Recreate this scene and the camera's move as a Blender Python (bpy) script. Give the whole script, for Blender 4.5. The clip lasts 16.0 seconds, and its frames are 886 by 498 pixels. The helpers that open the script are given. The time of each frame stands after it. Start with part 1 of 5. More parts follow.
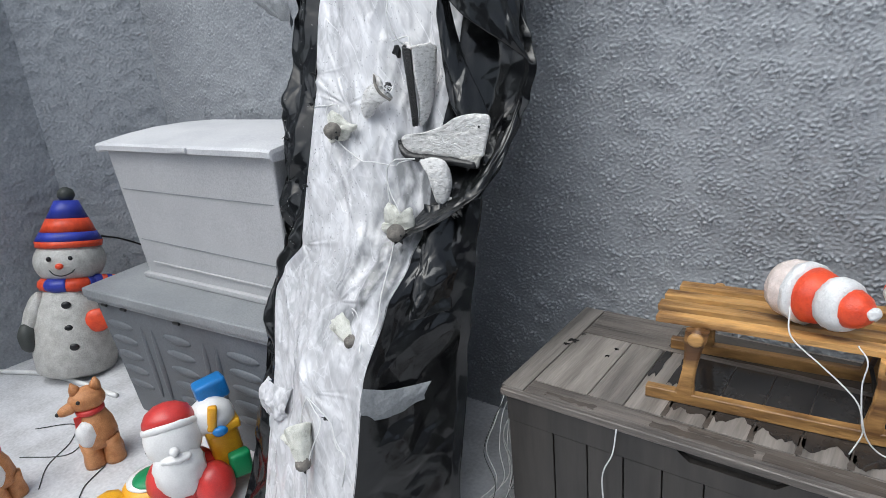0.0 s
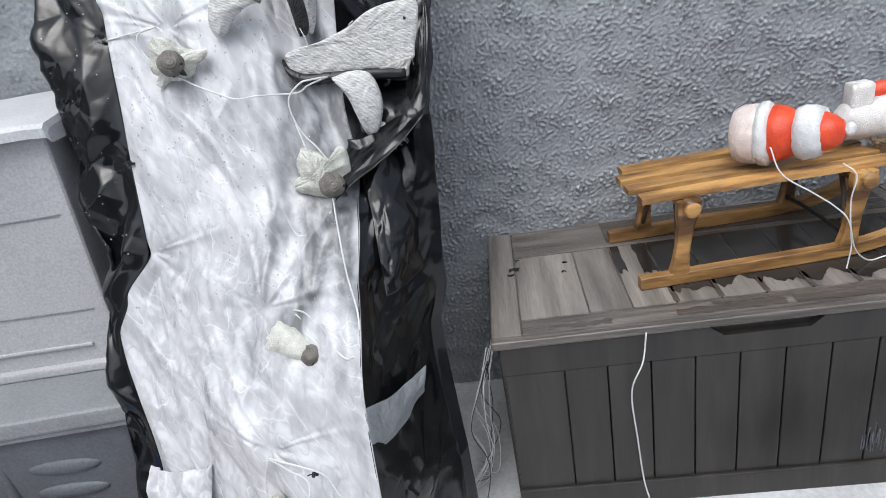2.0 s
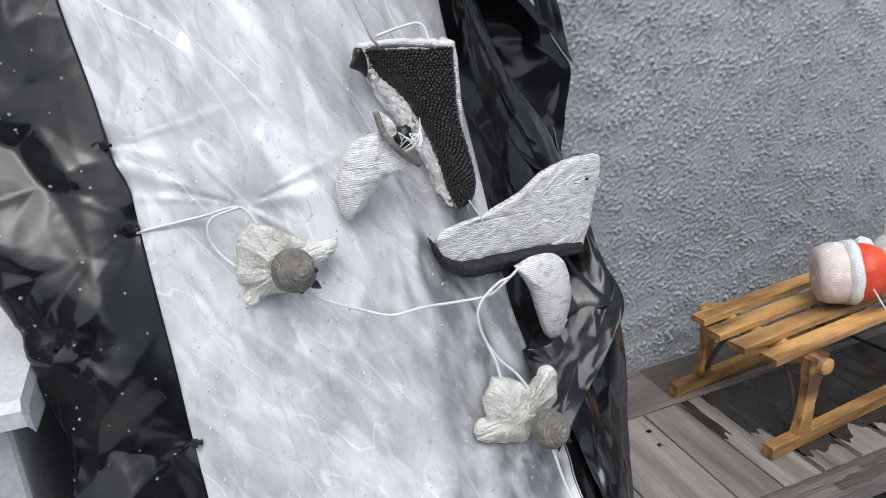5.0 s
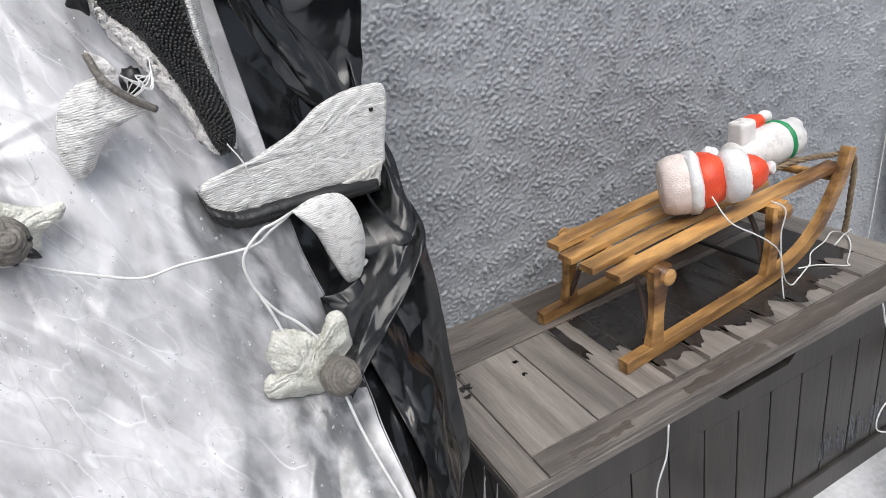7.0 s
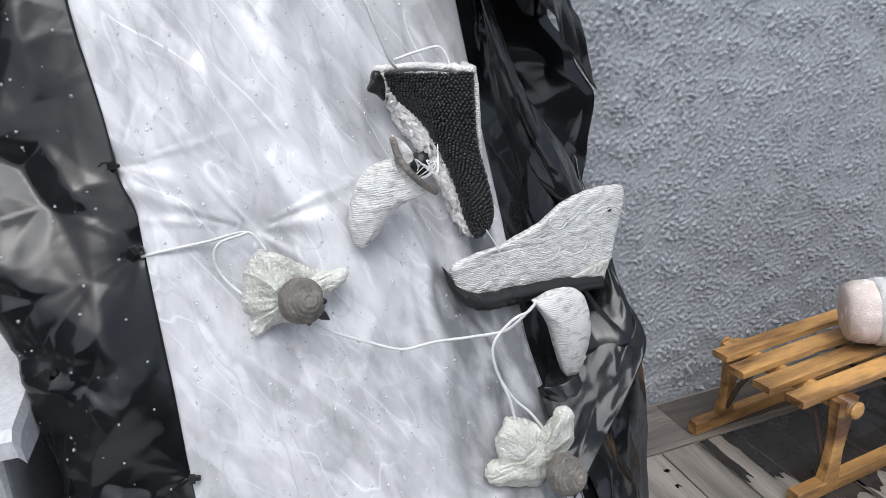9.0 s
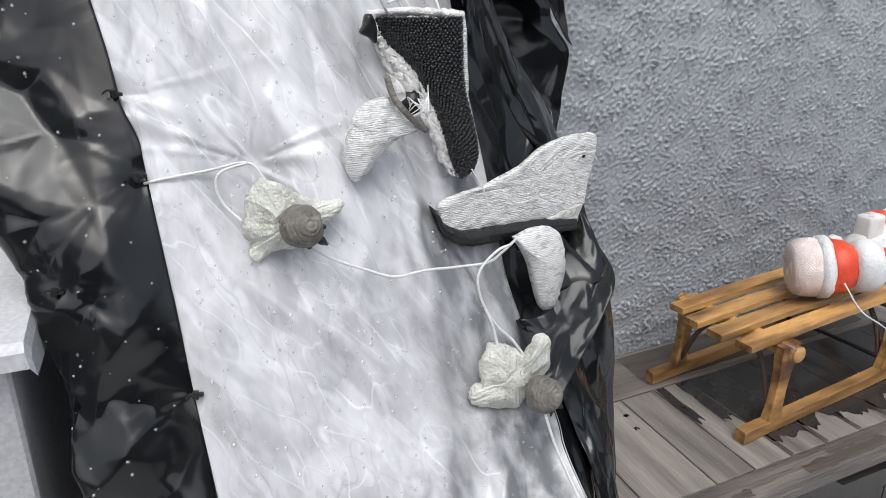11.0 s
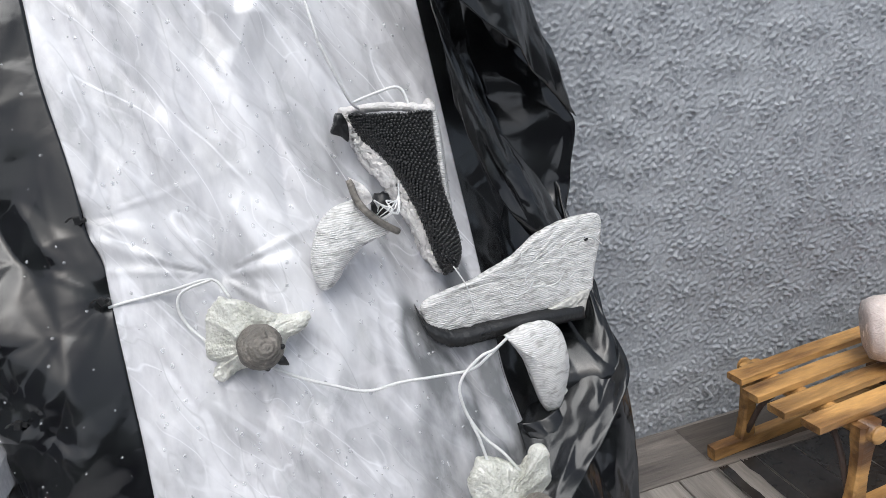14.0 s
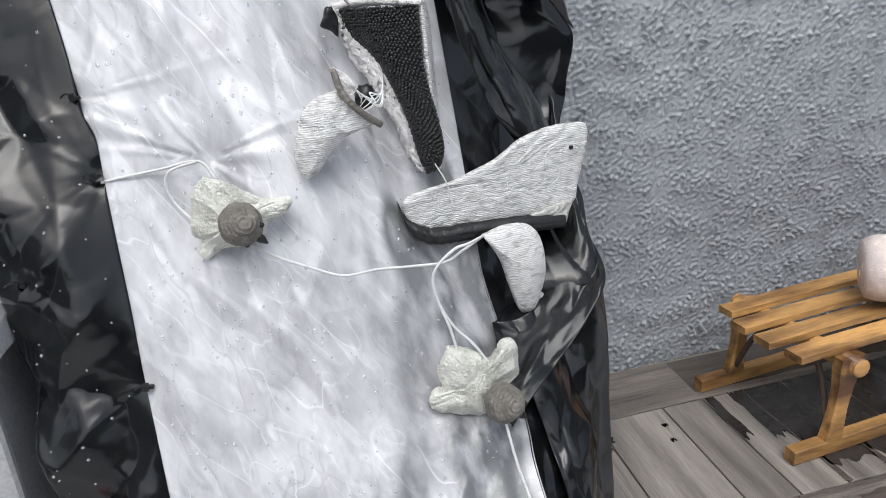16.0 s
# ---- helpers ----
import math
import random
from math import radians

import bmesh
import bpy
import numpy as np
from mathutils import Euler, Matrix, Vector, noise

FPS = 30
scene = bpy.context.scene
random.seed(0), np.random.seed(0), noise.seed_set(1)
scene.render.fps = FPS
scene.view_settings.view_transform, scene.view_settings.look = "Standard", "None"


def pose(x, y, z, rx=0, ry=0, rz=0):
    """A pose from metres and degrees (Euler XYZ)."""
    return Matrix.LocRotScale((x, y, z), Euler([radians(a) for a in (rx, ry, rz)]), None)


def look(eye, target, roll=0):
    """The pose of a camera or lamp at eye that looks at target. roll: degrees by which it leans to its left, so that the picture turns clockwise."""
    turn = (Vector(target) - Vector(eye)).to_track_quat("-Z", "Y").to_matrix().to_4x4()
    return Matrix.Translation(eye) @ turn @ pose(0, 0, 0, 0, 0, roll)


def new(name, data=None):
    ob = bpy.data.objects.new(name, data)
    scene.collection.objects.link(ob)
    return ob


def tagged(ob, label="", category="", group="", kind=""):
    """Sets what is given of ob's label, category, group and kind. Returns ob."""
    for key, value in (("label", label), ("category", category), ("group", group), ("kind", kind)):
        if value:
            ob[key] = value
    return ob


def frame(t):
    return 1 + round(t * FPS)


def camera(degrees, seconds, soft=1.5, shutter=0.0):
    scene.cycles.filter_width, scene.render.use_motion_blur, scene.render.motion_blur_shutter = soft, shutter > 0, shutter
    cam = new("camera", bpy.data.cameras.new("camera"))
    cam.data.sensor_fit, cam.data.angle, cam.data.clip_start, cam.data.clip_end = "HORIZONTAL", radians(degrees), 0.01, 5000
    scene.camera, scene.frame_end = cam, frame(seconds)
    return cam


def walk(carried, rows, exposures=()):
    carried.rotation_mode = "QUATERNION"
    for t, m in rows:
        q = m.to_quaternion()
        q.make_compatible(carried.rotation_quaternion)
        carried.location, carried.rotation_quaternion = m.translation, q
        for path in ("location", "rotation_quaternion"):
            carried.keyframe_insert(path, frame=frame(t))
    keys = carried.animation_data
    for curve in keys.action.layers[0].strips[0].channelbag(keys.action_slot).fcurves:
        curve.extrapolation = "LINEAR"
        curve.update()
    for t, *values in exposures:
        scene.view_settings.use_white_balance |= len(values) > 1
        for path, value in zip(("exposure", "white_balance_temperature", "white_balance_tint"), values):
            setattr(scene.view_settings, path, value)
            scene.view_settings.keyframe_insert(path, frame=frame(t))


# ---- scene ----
cam = camera(70.2, 16.0, soft=0.3)
PATH = [
    (0, (1.034, -2.197, 1.755), (-0.145, -0.729, 1.081), -5.7),
    (0.5, (0.898, -2.186, 1.722), (-0.178, -0.67, 0.983), -6.2),
    (1, (0.667, -2.273, 1.642), (-0.068, -0.556, 0.929), -6.6),
    (1.5, (0.457, -2.22, 1.56), (-0.122, -0.434, 0.871), -13.2),
    (2, (0.105, -2.116, 1.566), (-0.127, -0.319, 0.72), -10.6),
    (2.5, (-0.168, -2.171, 1.634), (-0.238, -0.34, 0.832), -10.1),
    (3, (-0.321, -2.148, 1.632), (0.033, -0.361, 0.806), -7.9),
    (3.5, (-0.482, -1.978, 1.627), (-0.026, -0.162, 0.923), -8.5),
    (4, (-0.626, -1.7, 1.7), (-0.069, 0.087, 0.997), -8.8),
    (4.2, (-0.645, -1.603, 1.728), (-0.066, 0.172, 1.011), -7.2),
    (6.3, (-0.529, -1.466, 1.742), (-0.021, 0.339, 1.046), -7.5),
    (6.5, (-0.482, -1.493, 1.715), (0.098, 0.265, 0.958), -9.1),
    (7, (-0.403, -1.548, 1.663), (0.271, 0.123, 0.795), -11.2),
    (7.3, (-0.385, -1.552, 1.658), (0.303, 0.119, 0.802), -11.8),
    (7.5, (-0.405, -1.543, 1.66), (0.223, 0.17, 0.841), -12.1),
    (8, (-0.444, -1.507, 1.69), (-0.002, 0.288, 0.926), -12.4),
    (8.5, (-0.49, -1.462, 1.723), (-0.072, 0.361, 1.016), -10.0),
    (8.7, (-0.56, -1.457, 1.744), (-0.121, 0.382, 1.092), -7.7),
    (10.8, (-0.737, -1.505, 1.705), (-0.054, 0.248, 1.027), -2.9),
    (11, (-0.698, -1.515, 1.7), (-0.07, 0.244, 0.987), -3.8),
    (11.5, (-0.55, -1.532, 1.672), (-0.056, 0.24, 0.887), -7.7),
    (12, (-0.489, -1.537, 1.64), (-0.067, 0.247, 0.842), -8.4),
    (12.5, (-0.497, -1.532, 1.654), (-0.094, 0.285, 0.923), -8.2),
    (13, (-0.516, -1.523, 1.675), (-0.158, 0.328, 1.008), -8.4),
    (13.5, (-0.504, -1.507, 1.698), (-0.111, 0.351, 1.07), -8.3),
    (14, (-0.512, -1.477, 1.757), (-0.12, 0.395, 1.176), -8.9),
    (14.5, (-0.511, -1.479, 1.748), (-0.117, 0.384, 1.136), -7.7),
    (15, (-0.481, -1.495, 1.727), (0.017, 0.332, 1.083), -6.9),
    (15.5, (-0.495, -1.506, 1.719), (-0.073, 0.353, 1.113), -7.0),
    (16, (-0.469, -1.539, 1.678), (-0.179, 0.307, 0.966), -7.1),
]
walk(cam, [(t, look(eye, target, roll)) for t, eye, target, roll in PATH],
     [(0, 0.32, 6120, 6), (0.5, 0.28, 6120, 6), (1.5, 0.48, 6120, 7), (2, 0.38, 6120, 7), (3, 0.34, 6120, 8), (4.2, 0.32, 6120, 8), (6.4, 0.29, 6300, 9), (7.4, 0.50, 6420, 9), (8.7, 0.32, 6120, 8), (11, 0.34, 6300, 8), (14, 0.34, 6250, 8), (16, 0.34, 6250, 8)])

scene.frame_start = 1

# ---- light: overcast daylight ----
world = bpy.data.worlds.new("overcast_sky")
scene.world = world
world.use_nodes = True
wn = world.node_tree
wn.nodes.clear()
sky = wn.nodes.new("ShaderNodeTexSky")
sky.sky_type = "NISHITA"
sky.sun_disc = False
sky.sun_elevation, sky.sun_rotation = radians(58), radians(200)
sky.air_density, sky.dust_density = 1.0, 4.0
veil = wn.nodes.new("ShaderNodeHueSaturation")
veil.inputs["Saturation"].default_value = 0.5
bg = wn.nodes.new("ShaderNodeBackground")
bg.inputs["Strength"].default_value = 0.14
wo = wn.nodes.new("ShaderNodeOutputWorld")
wn.links.new(sky.outputs["Color"], veil.inputs["Color"])
wn.links.new(veil.outputs["Color"], bg.inputs["Color"])
wn.links.new(bg.outputs["Background"], wo.inputs["Surface"])
sun = new("sun", bpy.data.lights.new("sun", "SUN"))
sun.data.energy, sun.data.angle, sun.data.color = 1.2, radians(40), (1.0, 0.98, 0.95)
sun.matrix_world = look((0.6, -2.6, 6.0), (0, 0, 0))


# ---- materials ----
def material(name, colour, rough=0.6, metal=0.0, dark=None, scale=8.0, fine=120.0, bump=0.3, depth=0.002,
             spread=(0.35, 0.65), transmission=0.0, sub=0.0, coat=0.0, alpha=1.0, stretch=(1, 1, 1), random=0.0):
    """A surface with two scales of colour variation and fine relief."""
    m = bpy.data.materials.new(name)
    m.use_nodes = True
    nt = m.node_tree
    p = nt.nodes["Principled BSDF"]
    link = nt.links.new
    co = nt.nodes.new("ShaderNodeTexCoord")
    mp = nt.nodes.new("ShaderNodeMapping")
    mp.inputs["Scale"].default_value = stretch
    link(co.outputs["Object"], mp.inputs["Vector"])
    big, small = nt.nodes.new("ShaderNodeTexNoise"), nt.nodes.new("ShaderNodeTexNoise")
    for n, s, d in ((big, scale, 6), (small, fine, 3)):
        n.inputs["Scale"].default_value, n.inputs["Detail"].default_value = s, d
        link(mp.outputs["Vector"], n.inputs["Vector"])
    ramp = nt.nodes.new("ShaderNodeValToRGB")
    ramp.color_ramp.elements[0].position, ramp.color_ramp.elements[1].position = spread
    dark = dark or tuple(c * 0.72 for c in colour)
    ramp.color_ramp.elements[0].color, ramp.color_ramp.elements[1].color = (*dark, 1), (*colour, 1)
    link(big.outputs["Fac"], ramp.inputs["Fac"])
    mix = nt.nodes.new("ShaderNodeMix")
    mix.data_type, mix.blend_type = "RGBA", "OVERLAY"
    mix.inputs["Factor"].default_value = 0.35
    link(ramp.outputs["Color"], mix.inputs[6])
    link(small.outputs["Fac"], mix.inputs[7])
    out = mix.outputs[2]
    if random:
        info, hs = nt.nodes.new("ShaderNodeObjectInfo"), nt.nodes.new("ShaderNodeHueSaturation")
        mr = nt.nodes.new("ShaderNodeMapRange")
        mr.inputs["To Min"].default_value, mr.inputs["To Max"].default_value = 1 - random, 1 + random
        link(info.outputs["Random"], mr.inputs["Value"])
        link(mr.outputs["Result"], hs.inputs["Value"])
        link(out, hs.inputs["Color"])
        out = hs.outputs["Color"]
    link(out, p.inputs["Base Color"])
    rr = nt.nodes.new("ShaderNodeMapRange")
    rr.inputs["To Min"].default_value, rr.inputs["To Max"].default_value = max(rough - 0.12, 0.03), min(rough + 0.12, 1)
    link(big.outputs["Fac"], rr.inputs["Value"])
    link(rr.outputs["Result"], p.inputs["Roughness"])
    b = nt.nodes.new("ShaderNodeBump")
    b.inputs["Strength"].default_value, b.inputs["Distance"].default_value = bump, depth
    link(small.outputs["Fac"], b.inputs["Height"])
    link(b.outputs["Normal"], p.inputs["Normal"])
    p.inputs["Metallic"].default_value = metal
    p.inputs["Transmission Weight"].default_value = transmission
    p.inputs["Subsurface Weight"].default_value = sub
    p.inputs["Subsurface Radius"].default_value = (0.02, 0.02, 0.02)
    p.inputs["Coat Weight"].default_value = coat
    p.inputs["Alpha"].default_value = alpha
    return m


WALL = material("grey_roughcast_paint", (0.345, 0.36, 0.38), 0.5, dark=(0.275, 0.288, 0.308), scale=1.6, fine=70, bump=0.5, depth=0.006)
GROUND = material("pale_ground_sheet", (0.60, 0.60, 0.62), 0.6, dark=(0.44, 0.44, 0.45), scale=5, fine=60, bump=0.25, depth=0.004)
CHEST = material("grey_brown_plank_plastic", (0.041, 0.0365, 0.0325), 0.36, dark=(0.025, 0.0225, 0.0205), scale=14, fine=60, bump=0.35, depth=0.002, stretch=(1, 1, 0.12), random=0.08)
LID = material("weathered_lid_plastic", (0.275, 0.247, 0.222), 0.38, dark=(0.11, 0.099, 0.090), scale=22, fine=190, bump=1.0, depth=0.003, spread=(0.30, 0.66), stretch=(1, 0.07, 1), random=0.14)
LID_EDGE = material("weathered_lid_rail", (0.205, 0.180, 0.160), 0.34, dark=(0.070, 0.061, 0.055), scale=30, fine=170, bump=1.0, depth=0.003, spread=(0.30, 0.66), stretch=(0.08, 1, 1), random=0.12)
WOOD = material("honey_stained_wood", (0.50, 0.275, 0.092), 0.46, dark=(0.105, 0.046, 0.015), scale=17, fine=110, bump=1.0, depth=0.003, spread=(0.36, 0.60), stretch=(0.22, 1, 1), random=0.22, coat=0.1)
BLACK = material("black_plastic_film", (0.0085, 0.0095, 0.0093), 0.19, dark=(0.004, 0.004, 0.005), scale=20, fine=90, bump=0.12, depth=0.001)
SHEET = material("milky_plastic_film", (0.58, 0.575, 0.595), 0.30, dark=(0.44, 0.44, 0.455), scale=5, fine=30, bump=0.2, depth=0.003, spread=(0.36, 0.56), coat=0.15, stretch=(2.6, 2.6, 0.8))
LIGHTGREY = material("light_grey_plastic", (0.46, 0.46, 0.47), 0.5, dark=(0.41, 0.41, 0.42), scale=3, fine=150, bump=0.12, depth=0.001)
LIDGREY = material("pale_grey_plastic_lid", (0.62, 0.62, 0.63), 0.5, dark=(0.52, 0.52, 0.54), scale=4, fine=150, bump=0.12, depth=0.001)
DARKGREY = material("slate_grey_plastic", (0.13, 0.14, 0.155), 0.5, dark=(0.10, 0.108, 0.12), scale=4, fine=130, bump=0.2, depth=0.001)
MIDGREY = material("mid_grey_plastic_lid", (0.27, 0.28, 0.29), 0.5, dark=(0.21, 0.22, 0.23), scale=4, fine=130, bump=0.2, depth=0.001)


WHITE_WIRE = material("white_cable", (0.78, 0.78, 0.77), 0.4, fine=300, bump=0.05)
DARK_WIRE = material("dark_cable", (0.05, 0.055, 0.05), 0.5, fine=300, bump=0.05)
ACRYLIC = material("clear_white_acrylic", (0.82, 0.80, 0.78), 0.3, dark=(0.70, 0.67, 0.65), scale=30, fine=260, bump=0.9, depth=0.004, sub=0.3)
SNOWY = material("frosted_white_acrylic", (0.80, 0.80, 0.80), 0.35, dark=(0.66, 0.66, 0.66), scale=25, fine=200, bump=0.8, depth=0.004, sub=0.3)
CREAM = material("yellowed_acrylic", (0.72, 0.715, 0.655), 0.30, dark=(0.50, 0.50, 0.44), scale=30, fine=240, bump=0.9, depth=0.004, sub=0.2)
SILVER = material("weathered_silver_acrylic", (0.80, 0.79, 0.775), 0.3, dark=(0.55, 0.54, 0.52), scale=60, fine=150, bump=0.8, depth=0.005, spread=(0.34, 0.52), stretch=(1, 1, 2.2))
FEATHER = material("grey_brown_coating", (0.22, 0.20, 0.175), 0.5, dark=(0.12, 0.11, 0.095), scale=40, fine=200, bump=0.9, depth=0.004)
BEADS = material("black_bead_coating", (0.014, 0.014, 0.014), 0.3, fine=260, bump=0.5, depth=0.002)
RED = material("orange_red_coating", (0.80, 0.085, 0.025), 0.35, dark=(0.62, 0.055, 0.02), scale=30, fine=220, bump=0.6, depth=0.003)
SCARLET = material("scarlet_paint", (0.62, 0.045, 0.04), 0.35, fine=200, bump=0.2)
BLUE = material("blue_coating", (0.035, 0.055, 0.42), 0.35, fine=220, bump=0.6, depth=0.003)
SKYBLUE = material("bright_blue_paint", (0.02, 0.20, 0.55), 0.35, fine=200, bump=0.2)
YELLOW = material("yellow_paint", (0.80, 0.42, 0.02), 0.35, dark=(0.66, 0.30, 0.015), fine=200, bump=0.2)
GREEN = material("green_paint", (0.015, 0.28, 0.10), 0.4, fine=200, bump=0.2)
PAINTED = material("white_moulded_plastic", (0.80, 0.79, 0.78), 0.35, dark=(0.72, 0.71, 0.70), fine=150, bump=0.2)
ROSY = material("pinkish_clear_acrylic", (0.84, 0.735, 0.69), 0.25, dark=(0.70, 0.60, 0.56), scale=30, fine=260, bump=0.9, depth=0.004, sub=0.4)
FROST = material("greyed_clear_acrylic", (0.56, 0.55, 0.52), 0.35, dark=(0.42, 0.41, 0.38), scale=20, fine=130, bump=0.9, depth=0.005)
FOX = material("russet_acrylic", (0.58, 0.27, 0.11), 0.4, dark=(0.42, 0.17, 0.06), scale=25, fine=220, bump=0.8, depth=0.004)
ROPE = material("weathered_rope", (0.24, 0.18, 0.11), 0.8, dark=(0.14, 0.10, 0.06), scale=30, fine=240, bump=0.6, depth=0.003)
IRON = material("dark_iron", (0.04, 0.036, 0.034), 0.55, metal=0.6, fine=200)
BARK = material("grey_bark_wrap", (0.17, 0.165, 0.155), 0.6, dark=(0.06, 0.058, 0.055), scale=18, fine=120, bump=0.7, depth=0.006, stretch=(1, 1, 1))
BROWN = material("brown_board", (0.11, 0.075, 0.06), 0.6, fine=120)
STONE = material("pale_stone", (0.50, 0.49, 0.42), 0.7, dark=(0.38, 0.37, 0.31), scale=12, fine=90, bump=0.5, depth=0.004)
WET = material("wet_film", (0.035, 0.031, 0.029), 0.16, dark=(0.022, 0.020, 0.019), scale=12, fine=60, bump=0.1)
DAMP = material("damp_lid_plastic", (0.105, 0.090, 0.078), 0.24, dark=(0.062, 0.053, 0.046), scale=26, fine=170, bump=0.8, depth=0.002, stretch=(0.08, 1, 1))
DROP = material("water_drop", (0.96, 0.97, 0.98), 0.03, dark=(0.94, 0.95, 0.96), fine=300, bump=0.0, coat=1.0, alpha=0.28)
DOT = material("black_dot", (0.01, 0.01, 0.01), 0.35, fine=200)
ENCLOSE = material("plain_grey_render", (0.22, 0.22, 0.23), 0.8, fine=40, bump=0.3)
BOARD = material("dark_grey_board", (0.06, 0.065, 0.07), 0.5, fine=120)


def crease(m, layers):
    """Adds long crease lines, whitening plus painted light and shade of the folds, and where the attribute thin says so
    a clearer, darker film with milky streaks.
    layers: rows of (scale, line width, strength, tilt in degrees, brightness)."""
    nt = m.node_tree
    link = nt.links.new
    p = nt.nodes["Principled BSDF"]
    last = p.inputs["Base Color"].links[0].from_socket
    co = nt.nodes.new("ShaderNodeTexCoord")
    height = None
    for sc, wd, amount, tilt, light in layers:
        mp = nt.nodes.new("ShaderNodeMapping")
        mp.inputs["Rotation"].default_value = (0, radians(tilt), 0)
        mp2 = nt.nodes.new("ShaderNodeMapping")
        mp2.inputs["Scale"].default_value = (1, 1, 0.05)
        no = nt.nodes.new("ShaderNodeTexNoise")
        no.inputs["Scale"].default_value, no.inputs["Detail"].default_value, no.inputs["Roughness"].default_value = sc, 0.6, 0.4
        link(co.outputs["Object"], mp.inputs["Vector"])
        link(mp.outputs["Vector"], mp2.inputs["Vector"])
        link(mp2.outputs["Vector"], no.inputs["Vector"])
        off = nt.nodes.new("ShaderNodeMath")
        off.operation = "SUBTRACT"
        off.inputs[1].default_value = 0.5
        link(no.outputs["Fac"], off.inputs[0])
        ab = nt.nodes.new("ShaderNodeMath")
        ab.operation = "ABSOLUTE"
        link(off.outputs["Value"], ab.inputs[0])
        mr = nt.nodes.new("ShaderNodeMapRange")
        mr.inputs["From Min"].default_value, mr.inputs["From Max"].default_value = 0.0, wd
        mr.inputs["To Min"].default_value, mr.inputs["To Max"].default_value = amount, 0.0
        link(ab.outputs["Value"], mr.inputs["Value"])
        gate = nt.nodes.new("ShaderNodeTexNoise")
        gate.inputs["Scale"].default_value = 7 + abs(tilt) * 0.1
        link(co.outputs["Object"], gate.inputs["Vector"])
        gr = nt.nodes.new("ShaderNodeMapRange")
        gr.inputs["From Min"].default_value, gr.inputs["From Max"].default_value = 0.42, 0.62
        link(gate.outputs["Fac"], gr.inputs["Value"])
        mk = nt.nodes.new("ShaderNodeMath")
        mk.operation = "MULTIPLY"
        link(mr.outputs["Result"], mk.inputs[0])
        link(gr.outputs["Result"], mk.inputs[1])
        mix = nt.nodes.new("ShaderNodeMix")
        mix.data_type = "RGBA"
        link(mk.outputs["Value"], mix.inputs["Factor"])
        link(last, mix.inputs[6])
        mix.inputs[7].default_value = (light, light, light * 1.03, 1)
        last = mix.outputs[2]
        if height is None:
            height = mk.outputs["Value"]
        else:
            sm = nt.nodes.new("ShaderNodeMath")
            sm.operation = "ADD"
            link(height, sm.inputs[0])
            link(mk.outputs["Value"], sm.inputs[1])
            height = sm.outputs["Value"]
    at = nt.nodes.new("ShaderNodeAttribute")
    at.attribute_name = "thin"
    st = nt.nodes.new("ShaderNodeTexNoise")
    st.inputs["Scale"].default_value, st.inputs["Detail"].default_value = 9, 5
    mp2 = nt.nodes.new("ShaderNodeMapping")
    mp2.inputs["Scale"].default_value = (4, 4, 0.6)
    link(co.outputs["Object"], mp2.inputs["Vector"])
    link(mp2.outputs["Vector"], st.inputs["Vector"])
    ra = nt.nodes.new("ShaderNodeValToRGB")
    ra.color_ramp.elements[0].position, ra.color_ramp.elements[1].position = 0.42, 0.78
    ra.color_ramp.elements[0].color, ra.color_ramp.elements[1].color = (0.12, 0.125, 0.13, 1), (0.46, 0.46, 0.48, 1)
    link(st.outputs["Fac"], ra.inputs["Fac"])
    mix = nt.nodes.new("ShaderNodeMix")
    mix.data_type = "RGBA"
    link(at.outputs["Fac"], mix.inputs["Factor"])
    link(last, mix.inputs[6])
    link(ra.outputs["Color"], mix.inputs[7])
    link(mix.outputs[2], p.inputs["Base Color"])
    b0 = p.inputs["Normal"].links[0].from_node
    b1 = nt.nodes.new("ShaderNodeBump")
    b1.inputs["Strength"].default_value, b1.inputs["Distance"].default_value = 0.3, 0.0015
    link(height, b1.inputs["Height"])
    link(b0.outputs["Normal"], b1.inputs["Normal"])
    link(b1.outputs["Normal"], p.inputs["Normal"])



